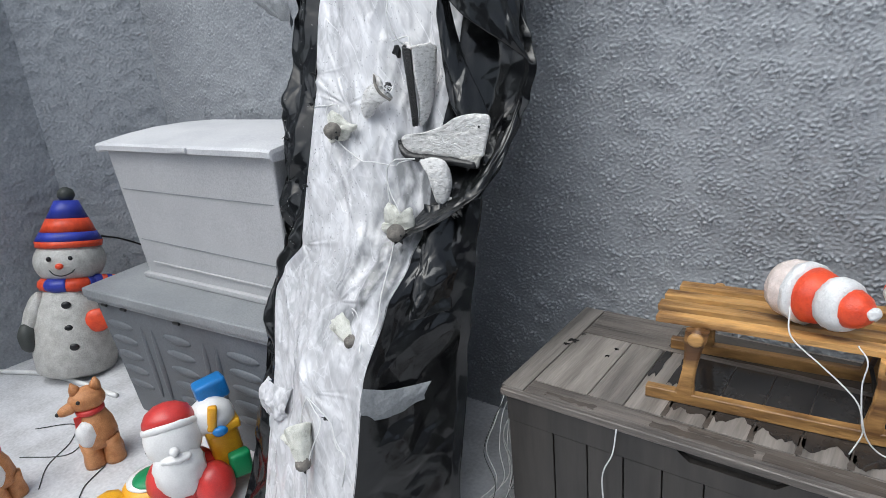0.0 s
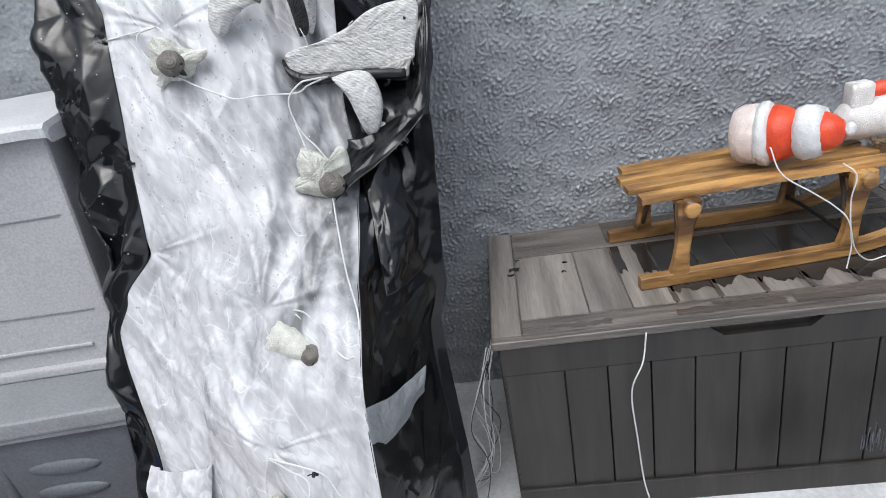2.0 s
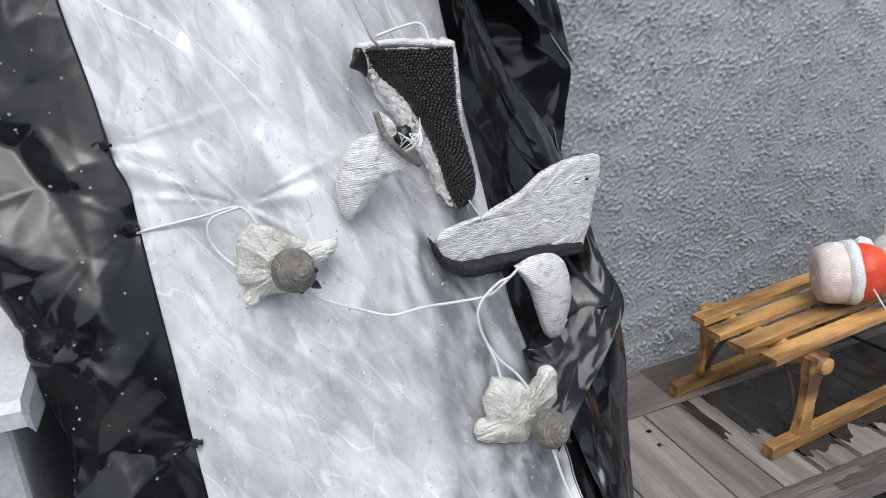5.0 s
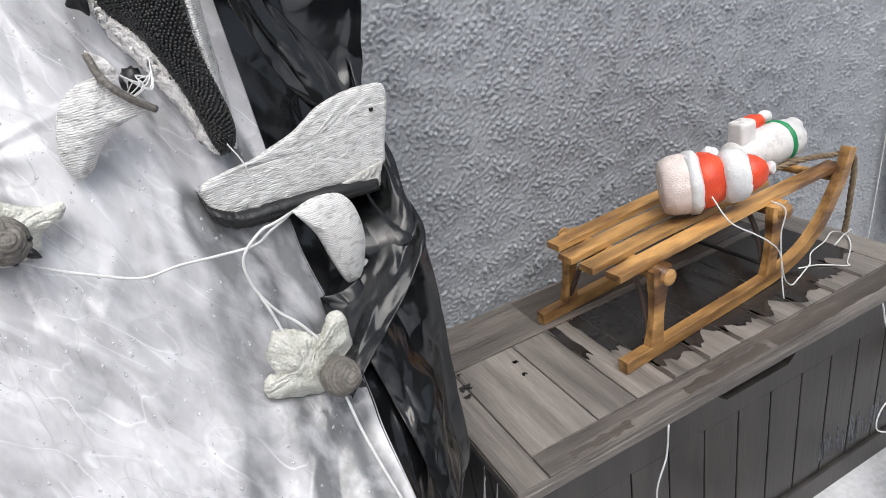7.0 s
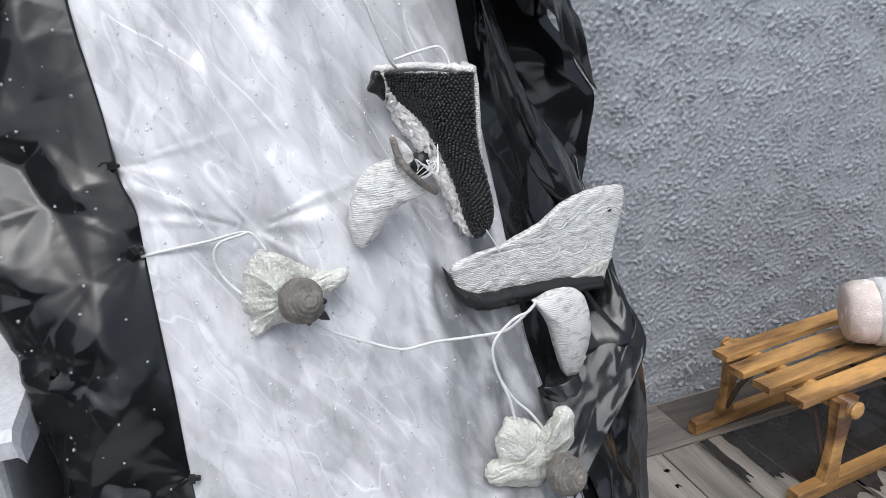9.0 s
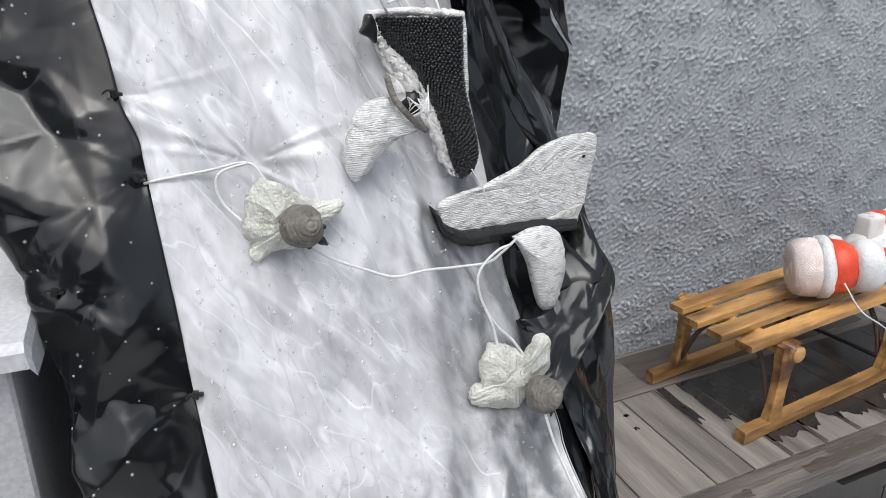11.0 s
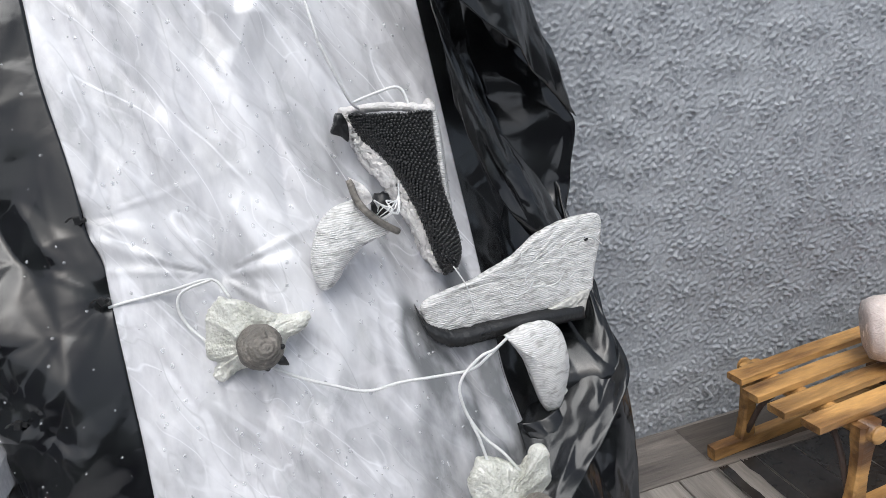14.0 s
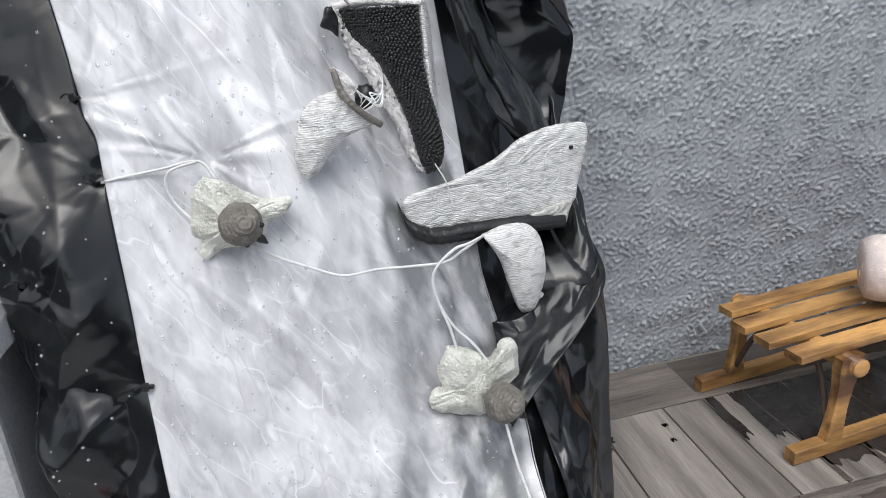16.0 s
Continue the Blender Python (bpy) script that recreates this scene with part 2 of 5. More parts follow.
def wrinkle(m, layers, strength, depth):
    """Straight creases as in crumpled film; whitening, where not 0, also paints in their sheen. layers: rows of (cells
    a metre, line width, whitening, tilt in degrees, stretch, brightness).
    """
    nt = m.node_tree
    link = nt.links.new
    p = nt.nodes["Principled BSDF"]
    co = nt.nodes.new("ShaderNodeTexCoord")
    for sc, wd, amount, tilt, stretch, light in layers:
        turn, squash = nt.nodes.new("ShaderNodeMapping"), nt.nodes.new("ShaderNodeMapping")
        turn.inputs["Rotation"].default_value = (0, radians(tilt), 0)
        squash.inputs["Scale"].default_value = (1, 0.6, stretch)
        vo = nt.nodes.new("ShaderNodeTexVoronoi")
        vo.feature = "DISTANCE_TO_EDGE"
        vo.inputs["Scale"].default_value = sc
        link(co.outputs["Object"], turn.inputs["Vector"])
        link(turn.outputs["Vector"], squash.inputs["Vector"])
        link(squash.outputs["Vector"], vo.inputs["Vector"])
        gate, gr = nt.nodes.new("ShaderNodeTexNoise"), nt.nodes.new("ShaderNodeMapRange")
        gate.inputs["Scale"].default_value = 8 + abs(tilt) * 0.1
        link(co.outputs["Object"], gate.inputs["Vector"])
        gr.inputs["From Min"].default_value, gr.inputs["From Max"].default_value = 0.44, 0.62
        link(gate.outputs["Fac"], gr.inputs["Value"])
        mr, mk = nt.nodes.new("ShaderNodeMapRange"), nt.nodes.new("ShaderNodeMath")
        mr.inputs["From Min"].default_value, mr.inputs["From Max"].default_value = 0.0, wd
        mr.inputs["To Min"].default_value, mr.inputs["To Max"].default_value = amount, 0.0
        mk.operation = "MULTIPLY"
        link(vo.outputs["Distance"], mr.inputs["Value"])
        link(mr.outputs["Result"], mk.inputs[0])
        link(gr.outputs["Result"], mk.inputs[1])
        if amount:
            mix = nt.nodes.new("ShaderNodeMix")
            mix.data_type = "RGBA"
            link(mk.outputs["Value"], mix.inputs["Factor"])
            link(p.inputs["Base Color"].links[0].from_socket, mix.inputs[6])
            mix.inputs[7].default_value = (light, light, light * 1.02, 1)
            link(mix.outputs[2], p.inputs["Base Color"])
        bp = nt.nodes.new("ShaderNodeBump")
        bp.inputs["Strength"].default_value, bp.inputs["Distance"].default_value = strength, depth
        link(vo.outputs["Distance"], bp.inputs["Height"])
        link(p.inputs["Normal"].links[0].from_socket, bp.inputs["Normal"])
        link(bp.outputs["Normal"], p.inputs["Normal"])


def clinging(m):
    """Greyer islands where wet film clings to the backing, with wavy edges, and small milky blotches; the tilted
    streaks also paint in fold light and shade.
    """
    nt = m.node_tree
    link = nt.links.new
    p = nt.nodes["Principled BSDF"]
    co = nt.nodes.new("ShaderNodeTexCoord")
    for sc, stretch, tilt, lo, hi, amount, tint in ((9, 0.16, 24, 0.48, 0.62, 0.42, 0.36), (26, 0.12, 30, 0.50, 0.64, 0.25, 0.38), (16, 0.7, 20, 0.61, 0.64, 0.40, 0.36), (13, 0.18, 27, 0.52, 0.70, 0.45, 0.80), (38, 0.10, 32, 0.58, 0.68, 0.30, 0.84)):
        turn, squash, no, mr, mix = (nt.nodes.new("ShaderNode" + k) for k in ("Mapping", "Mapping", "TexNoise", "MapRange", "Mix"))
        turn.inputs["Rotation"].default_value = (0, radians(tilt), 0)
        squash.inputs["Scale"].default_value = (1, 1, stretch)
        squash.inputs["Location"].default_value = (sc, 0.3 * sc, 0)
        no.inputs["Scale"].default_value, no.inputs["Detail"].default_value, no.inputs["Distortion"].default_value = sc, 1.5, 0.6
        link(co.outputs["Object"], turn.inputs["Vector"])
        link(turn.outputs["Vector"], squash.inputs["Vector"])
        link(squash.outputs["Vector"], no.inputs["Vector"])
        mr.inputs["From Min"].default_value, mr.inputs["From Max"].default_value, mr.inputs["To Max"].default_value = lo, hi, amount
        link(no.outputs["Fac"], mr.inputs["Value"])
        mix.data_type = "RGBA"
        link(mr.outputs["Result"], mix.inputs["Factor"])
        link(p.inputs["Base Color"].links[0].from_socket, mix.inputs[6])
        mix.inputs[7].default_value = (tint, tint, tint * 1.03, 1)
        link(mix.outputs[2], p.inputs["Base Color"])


def threads(m, scale, dark, wobbly):
    """Rows of laid thread, level in the thing's own axes, with shaded gaps between them."""
    nt = m.node_tree
    link = nt.links.new
    p = nt.nodes["Principled BSDF"]
    co, wv = nt.nodes.new("ShaderNodeTexCoord"), nt.nodes.new("ShaderNodeTexWave")
    wv.bands_direction = "Z"
    wv.inputs["Scale"].default_value, wv.inputs["Distortion"].default_value = scale, wobbly
    wv.inputs["Detail"].default_value, wv.inputs["Detail Scale"].default_value = 2, 0.35
    link(co.outputs["Object"], wv.inputs["Vector"])
    mr, mix = nt.nodes.new("ShaderNodeMapRange"), nt.nodes.new("ShaderNodeMix")
    mr.inputs["From Min"].default_value, mr.inputs["From Max"].default_value = 0.0, 0.55
    mr.inputs["To Min"].default_value, mr.inputs["To Max"].default_value = 0.60, 0.0
    link(wv.outputs["Fac"], mr.inputs["Value"])
    mix.data_type = "RGBA"
    link(mr.outputs["Result"], mix.inputs["Factor"])
    link(p.inputs["Base Color"].links[0].from_socket, mix.inputs[6])
    mix.inputs[7].default_value = (*dark, 1)
    link(mix.outputs[2], p.inputs["Base Color"])
    bp = nt.nodes.new("ShaderNodeBump")
    bp.inputs["Strength"].default_value, bp.inputs["Distance"].default_value = 0.35, 0.0015
    link(wv.outputs["Fac"], bp.inputs["Height"])
    link(p.inputs["Normal"].links[0].from_socket, bp.inputs["Normal"])
    link(bp.outputs["Normal"], p.inputs["Normal"])


threads(SILVER, 105, (0.36, 0.35, 0.335), 5)
# milky film: fold sheen and shade painted into the colour as streaks and lines
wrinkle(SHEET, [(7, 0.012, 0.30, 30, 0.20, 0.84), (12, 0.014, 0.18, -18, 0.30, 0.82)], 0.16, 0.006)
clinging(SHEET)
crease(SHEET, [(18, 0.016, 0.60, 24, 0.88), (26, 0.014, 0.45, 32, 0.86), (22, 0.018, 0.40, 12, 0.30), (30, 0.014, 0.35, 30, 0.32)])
wrinkle(BLACK, [(11, 0.1, 0, 40, 0.5, 0), (24, 0.1, 0, -50, 0.5, 0)], 0.12, 0.007)


# ---- building helpers ----
def mesh_of(bm, mat, smooth=False, name="mesh"):
    me = bpy.data.meshes.new(name)
    bmesh.ops.recalc_face_normals(bm, faces=bm.faces)
    if smooth:
        for f in bm.faces:
            f.smooth = True
    bm.to_mesh(me)
    bm.free()
    me.materials.append(mat)
    return me


def part(name, bm, mat, parent=None, label="", smooth=False):
    ob = new(name, mesh_of(bm, mat, smooth, name))
    if parent is not None:
        ob.parent = parent
    if label:
        tagged(ob, label)
    return ob


def thing(name, at, label, category, group="", kind="", rz=0.0):
    ob = new(name)
    ob.empty_display_size = 0.05
    ob.matrix_world = at if isinstance(at, Matrix) else pose(*at, 0, 0, rz)
    return tagged(ob, label, category, group, kind)


def box(size, at=(0, 0, 0), turn=(0, 0, 0), bevel=0.004, segs=2, bm=None, taper=None):
    """A bevelled box, its centre at at. taper: the factor by which its foot is smaller in x and y."""
    b = bmesh.new()
    bmesh.ops.create_cube(b, size=1)
    for v in b.verts:
        k = taper if taper and v.co.z < 0 else (1, 1)
        v.co = Vector((v.co.x * size[0] * k[0], v.co.y * size[1] * k[1], v.co.z * size[2]))
    if bevel:
        bmesh.ops.bevel(b, geom=b.edges[:], offset=bevel, segments=segs, affect="EDGES", profile=0.6)
    bmesh.ops.transform(b, matrix=pose(*at, *turn), verts=b.verts)
    if bm is None:
        return b
    return join(bm, b)


def join(bm, b):
    me = bpy.data.meshes.new("tmp")
    b.to_mesh(me)
    b.free()
    bm.from_mesh(me)
    bpy.data.meshes.remove(me)
    return bm


def ball(radii, at=(0, 0, 0), turn=(0, 0, 0), bm=None, u=20, v=14, rough=0.0, seed=0):
    b = bmesh.new()
    bmesh.ops.create_uvsphere(b, u_segments=u, v_segments=v, radius=1)
    for w in b.verts:
        k = 1 + rough * noise.noise(w.co * 2.3 + Vector((seed, seed * 1.7, 3)))
        w.co = Vector((w.co.x * radii[0] * k, w.co.y * radii[1] * k, w.co.z * radii[2] * k))
    bmesh.ops.transform(b, matrix=pose(*at, *turn), verts=b.verts)
    return b if bm is None else join(bm, b)


def lathe(profile, segs=28, m=None, bm=None, squash=1.0, rough=0.0):
    """A turned body about z from rows of (radius, height)."""
    b = bmesh.new()
    rings = []
    for r, z in profile:
        ring = []
        for i in range(segs):
            a = 2 * math.pi * i / segs
            k = 1 + rough * noise.noise(Vector((math.cos(a) * 3, math.sin(a) * 3, z * 20)))
            ring.append(b.verts.new((r * k * math.cos(a), r * k * squash * math.sin(a), z)))
        rings.append(ring)
    for r0, r1 in zip(rings, rings[1:]):
        for i in range(segs):
            b.faces.new((r0[i], r0[(i + 1) % segs], r1[(i + 1) % segs], r1[i]))
    b.faces.new(rings[0][::-1])
    b.faces.new(rings[-1])
    if m is not None:
        bmesh.ops.transform(b, matrix=m, verts=b.verts)
    return b if bm is None else join(bm, b)


def smooth_line(pts, n=8):
    """A smooth line through pts (Catmull-Rom)."""
    p = [Vector(q) for q in pts]
    p = [p[0] * 2 - p[1]] + p + [p[-1] * 2 - p[-2]]
    out = []
    for a, b, c, d in zip(p, p[1:], p[2:], p[3:]):
        for i in range(n):
            t = i / n
            out.append(0.5 * (2 * b + (c - a) * t + (2 * a - 5 * b + 4 * c - d) * t * t + (3 * b - a - 3 * c + d) * t ** 3))
    out.append(p[-2])
    return out


def tube(pts, radius, sides=6, n=8, bm=None, end=None, line=None):
    """A round bar or cable along a smooth line; end: its radius at the far end."""
    line = line or smooth_line(pts, n)
    b = bmesh.new() if bm is None else bm
    side = None
    rings = []
    for i, c in enumerate(line):
        t = (line[min(i + 1, len(line) - 1)] - line[max(i - 1, 0)]).normalized()
        if side is None:
            side = t.orthogonal().normalized()
        side = (side - t * side.dot(t)).normalized()
        up = t.cross(side)
        r = radius + ((end if end is not None else radius) - radius) * i / max(len(line) - 1, 1)
        rings.append([b.verts.new(c + (side * math.cos(a) + up * math.sin(a)) * r) for a in (2 * math.pi * k / sides for k in range(sides))])
    for r0, r1 in zip(rings, rings[1:]):
        for i in range(sides):
            b.faces.new((r0[i], r0[(i + 1) % sides], r1[(i + 1) % sides], r1[i]))
    b.faces.new(rings[0][::-1])
    b.faces.new(rings[-1])
    return b


def table(rows, z):
    """Value at z from rows of (z, value), eased between them."""
    if z <= rows[0][0]:
        return rows[0][1]
    for (z0, a), (z1, b) in zip(rows, rows[1:]):
        if z <= z1:
            t = (z - z0) / (z1 - z0)
            t = t * t * (3 - 2 * t)
            return a + (b - a) * t
    return rows[-1][1]


# ---- setting ----
def grid_mesh(nx, ny, place):
    """A grid of nx by ny cells, each corner put by place(u, v)."""
    bm = bmesh.new()
    vs = [[bm.verts.new(place(i / nx, j / ny)) for i in range(nx + 1)] for j in range(ny + 1)]
    for j in range(ny):
        for i in range(nx):
            bm.faces.new((vs[j][i], vs[j][i + 1], vs[j + 1][i + 1], vs[j + 1][i]))
    return bm


GZ = -0.05
g = part("ground", grid_mesh(40, 40, lambda u, v: ((u - 0.5) * 2 * abs(2 * u - 1) ** 3 * 60, (v - 0.5) * 2 * abs(2 * v - 1) ** 3 * 60, GZ)), GROUND)
tagged(g, "pale whitish concrete yard floor with grey stains", "ground", kind="structure")


# plain walls added out of view, so glossy black film has something dark to reflect
for name, size, at in (("unseen_wall_south", (14, 0.2, 2.7), (0, -6.0, 1.30)), ("unseen_wall_east", (0.2, 7.0, 2.7), (6.5, -2.9, 1.30))):
    tagged(part(name, box(size, at, bevel=0.01), ENCLOSE), "plain dark wall added out of view to darken reflections", "wall", kind="structure")

def fold_noise(ny, nx, dy, dx, size_y, size_x, seed):
    """Smooth random relief on a grid, of unit spread, with lumps about size_y by size_x metres."""
    rng = np.random.default_rng(seed)
    f = np.fft.rfft2(rng.standard_normal((ny, nx)))
    ky, kx = np.fft.fftfreq(ny, dy)[:, None], np.fft.rfftfreq(nx, dx)[None, :]
    k = np.sqrt((ky * size_y) ** 2 + (kx * size_x) ** 2)
    h = np.fft.irfft2(f * np.exp(-((k - 0.5) / 0.28) ** 2), (ny, nx))
    return h / h.std()


def sheet_mesh(name, pts, mat, parent=None, thick=0.0, label=""):
    """A mesh from a grid of points, of shape rows, columns, 3."""
    ny, nx, _ = pts.shape
    i = np.arange(ny * nx).reshape(ny, nx)
    quads = np.stack([i[:-1, :-1], i[:-1, 1:], i[1:, 1:], i[1:, :-1]], -1).reshape(-1, 4)
    me = bpy.data.meshes.new(name)
    me.from_pydata(pts.reshape(-1, 3).tolist(), [], quads.tolist())
    me.polygons.foreach_set("use_smooth", [True] * len(me.polygons))
    me.materials.append(mat)
    ob = new(name, me)
    if parent is not None:
        ob.parent = parent
    if label:
        tagged(ob, label)
    if thick:
        so = ob.modifiers.new("thickness", "SOLIDIFY")
        so.thickness, so.offset = thick, 0
    return ob


def displaced(pts, h):
    """The grid moved along its normals by h."""
    gu, gv = np.gradient(pts, axis=1), np.gradient(pts, axis=0)
    n = np.cross(gu, gv)
    n /= np.linalg.norm(n, axis=-1, keepdims=True) + 1e-9
    return pts + n * h[..., None]


def roughcast(ny, nx, d, seed):
    """Thrown-render relief: rounded lumps of two sizes."""
    a = fold_noise(ny, nx, d, d, 0.0082, 0.0105, seed)
    b = fold_noise(ny, nx, d, d, 0.0062, 0.0070, seed + 1)
    c = fold_noise(ny, nx, d, d, 0.06, 0.08, seed + 2)
    grain = np.clip(1.0 + 0.3 * c, 0.55, 1.5)
    lumps = np.maximum(a + 0.35 * b - 0.1, 0) ** 1.25
    return grain * (0.0027 * lumps + 0.0013 * np.maximum(b, -0.9)) + 0.0010 * c


def wall(name, a, b, z0, z1, step, seed, label):
    """A wall slab 0.25 m thick with a relief front, from a to b as its room side is seen from left to right."""
    a, b = Vector((*a, 0)), Vector((*b, 0))
    length = (b - a).length
    nx, ny = int(length / step) + 1, int((z1 - z0) / step) + 1
    h = roughcast(ny, nx, step, seed)
    x = np.linspace(0, length, nx)[None, :].repeat(ny, 0)
    z = np.linspace(z0, z1, ny)[:, None].repeat(nx, 1)
    along = (b - a).normalized()
    out = Vector((along.y, -along.x, 0))
    pts = np.stack([a.x + along.x * x + out.x * h, a.y + along.y * x + out.y * h, z], -1)
    root = sheet_mesh(name, pts, WALL)
    tagged(root, label, "wall", kind="structure")
    ang = math.degrees(math.atan2(along.y, along.x))
    mid = (a + b) / 2 - out * 0.135
    part("core", box((length, 0.25, 3.25), (mid.x, mid.y, 1.575), (0, 0, ang), bevel=0), WALL, root)
    return root


wall("wall_north", (-1.1, 0), (2.5, 0), GZ, 2.1, 0.0042, 11, "blue-grey painted roughcast house wall, damp in places")
wall("wall_north_far", (-2.9, 0), (-1.1, 0), GZ, 2.4, 0.0065, 21, "blue-grey painted roughcast house wall behind the boxes")
wall("wall_corner", (-3.42, -0.55), (-2.9, 0), GZ, 2.4, 0.0075, 31, "blue-grey roughcast wall corner")
wall("wall_west", (-3.5, -2.6), (-3.42, -0.55), GZ, 2.4, 0.010, 41, "rough blue-grey roughcast side wall")


# ---- draped column ----
def sheet_y(z):
    return -1.17 + 0.38 * z


WHITE_L = [(0, -0.81), (0.5, -0.835), (0.85, -0.885), (0.93, -0.85), (1.03, -0.775), (1.3, -0.78), (1.55, -0.785), (1.62, -0.80), (1.85, -0.82), (2.6, -0.87)]
WHITE_R = [(0, -0.26), (0.3, -0.26), (0.725, -0.262), (1.0, -0.25), (1.12, -0.245), (1.28, -0.262), (1.65, -0.252), (2.6, -0.25)]
WHITE_RB = [(0, -0.08), (0.4, -0.13), (0.725, -0.15), (0.92, -0.09), (1.04, 0.0), (1.15, 0.075), (1.3, 0.085), (1.65, 0.13), (2.6, 0.16)]
BLACK_L = [(0, -0.95), (0.6, -0.935), (1.0, -0.93), (1.25, -0.945), (1.6, -0.96), (2.6, -1.0)]

BELLY_OUT = [(0, 0.05), (0.4, 0.075), (0.64, 0.085), (0.9, 0.02), (1.05, 0.0)]


def section(z):
    """Corners of the column's outline at height z, from its back left round to the right edge of the film."""
    y = sheet_y(z)
    wl, wr, wb = table(WHITE_L, z), table(WHITE_R, z), table(WHITE_RB, z)
    bl = table(BLACK_L, z)
    back = min(y + 0.36, -0.06)
    return [(-0.82, back), (bl + 0.02, y + 0.12), (bl, y + 0.01), (wl, y - 0.005), ((wl + wr) / 2, y + wb * 0.22 - 0.012 - table(BELLY_OUT, z)), (wr, y + wb)]


def column_grid(lo, hi, nu, nv, top=2.45):
    rows = []
    for j in range(nv):
        z = GZ + (top - GZ) * j / (nv - 1)
        s = np.array(section(z)[lo:hi + 1])
        d = np.concatenate([[0], np.cumsum(np.linalg.norm(np.diff(s, axis=0), axis=1))])
        t = np.linspace(0, d[-1], nu)
        rows.append(np.stack([np.interp(t, d, s[:, 0]), np.interp(t, d, s[:, 1]), np.full(nu, z)], -1))
    p = np.array(rows)
    for _ in range(6):
        p[:, 1:-1] = 0.5 * p[:, 1:-1] + 0.25 * (p[:, :-2] + p[:, 2:])
    return p


def pinch(pts, at, count, height, reach, phase=0.0):
    """Uneven folds that run out from a point where the film is gathered."""
    d = pts - np.array(at)
    r = np.sqrt(d[..., 0] ** 2 + d[..., 2] ** 2) + 1e-6
    a = np.arctan2(d[..., 0], -d[..., 2])
    a = a + 0.35 * np.sin(3 * a + phase) + 0.2 * np.sin(7 * a + 2 * phase)
    part_of = np.clip(0.55 + 0.6 * np.sin(2 * a + phase * 3), 0, 1)
    return height * part_of * (1 - 2 * np.abs(np.cos(count * a + phase))) * np.exp(-r / reach) * np.minimum(r / 0.03, 1) - 0.008 * np.exp(-(r / 0.02) ** 2)


def facets(ny, nx, dy, dx, cell_y, cell_x, tilt, seed, warp=0.55):
    """Crumpled film: flat facets between sharp creases, of unit spread; cells about cell_y by cell_x metres, tilted by so many degrees."""
    rng = np.random.default_rng(seed)
    y, x = np.arange(ny)[:, None] * dy, np.arange(nx)[None, :] * dx
    c, s = math.cos(radians(tilt)), math.sin(radians(tilt))
    a = (x * c + y * s) / cell_x + warp * fold_noise(ny, nx, dy, dx, cell_y * 1.2, cell_x * 1.2, seed + 500) * 0.6 + 40
    b = (y * c - x * s) / cell_y + warp * fold_noise(ny, nx, dy, dx, cell_y * 1.2, cell_x * 1.2, seed + 600) * 0.6 + 40
    hts = rng.standard_normal((120, 120))
    i, j = np.floor(a).astype(int) % 119, np.floor(b).astype(int) % 119
    fa, fb = a - np.floor(a), b - np.floor(b)
    h00, h10, h01, h11 = hts[j, i], hts[j, i + 1], hts[j + 1, i], hts[j + 1, i + 1]
    near = h00 + (h10 - h00) * fa + (h01 - h00) * fb
    far = h11 + (h01 - h11) * (1 - fa) + (h10 - h11) * (1 - fb)
    one = np.where(fa + fb < 1, near, far)
    two = np.where(fa > fb, h00 + (h10 - h00) * fa + (h11 - h10) * fb, h00 + (h01 - h00) * fb + (h11 - h01) * fa)
    return np.where(rng.random((120, 120))[j, i] < 0.5, one, two)


def crumple(ny, nx, dy, dx, seed, waves, warp=0.22):
    """Facets of several sizes: rows of (cell height, cell width, relief, tilt)."""
    out = sum(h * facets(ny, nx, dy, dx, cy, cx, t, seed * 13 + k, warp) for k, (cy, cx, h, t) in enumerate(waves))
    return out


column = thing("draped_column", (0, 0, 0), "leaning column draped in wet black plastic and milky film", "decoration")

NV, NW, NL, NR = 700, 190, 130, 170
# milky film
w = column_grid(3, 5, NW, NV)
dz, dx = 2.5 / NV, 0.55 / NW
h = 0.0020 * fold_noise(NV, NW, dz, dx, 0.40, 0.035, 3)
h += crumple(NV, NW, dz, dx, 61, [(0.42, 0.12, 0.0095, 26), (0.28, 0.06, 0.0068, 30), (0.17, 0.035, 0.0040, 24), (0.08, 0.030, 0.0016, -10), (0.05, 0.018, 0.0006, 30)])
u = np.linspace(0, 1, NW)[None, :]
h = h * np.minimum(np.minimum(u, 1 - u) * 12, 1)
h += pinch(w, (-0.648, -0.6, 1.516), 5, 0.005, 0.14) + pinch(w, (-0.478, -0.86, 0.90), 5, 0.0045, 0.20, 1.0) + pinch(w, (-0.494, -1.07, 0.636), 6, 0.006, 0.12)
h += pinch(w, (-0.797, -0.55, 1.62), 6, 0.0025, 0.12) + pinch(w, (-0.775, -0.78, 1.03), 6, 0.006, 0.12)
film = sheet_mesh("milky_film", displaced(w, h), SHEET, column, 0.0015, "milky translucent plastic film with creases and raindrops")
film_pts = displaced(w, h)
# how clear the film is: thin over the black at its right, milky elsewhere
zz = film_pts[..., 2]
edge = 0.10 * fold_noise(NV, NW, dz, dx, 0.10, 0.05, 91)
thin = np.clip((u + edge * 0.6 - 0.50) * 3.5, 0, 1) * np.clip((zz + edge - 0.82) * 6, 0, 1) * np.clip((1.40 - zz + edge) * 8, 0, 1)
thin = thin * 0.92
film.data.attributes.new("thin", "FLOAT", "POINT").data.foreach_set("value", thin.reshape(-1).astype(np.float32))

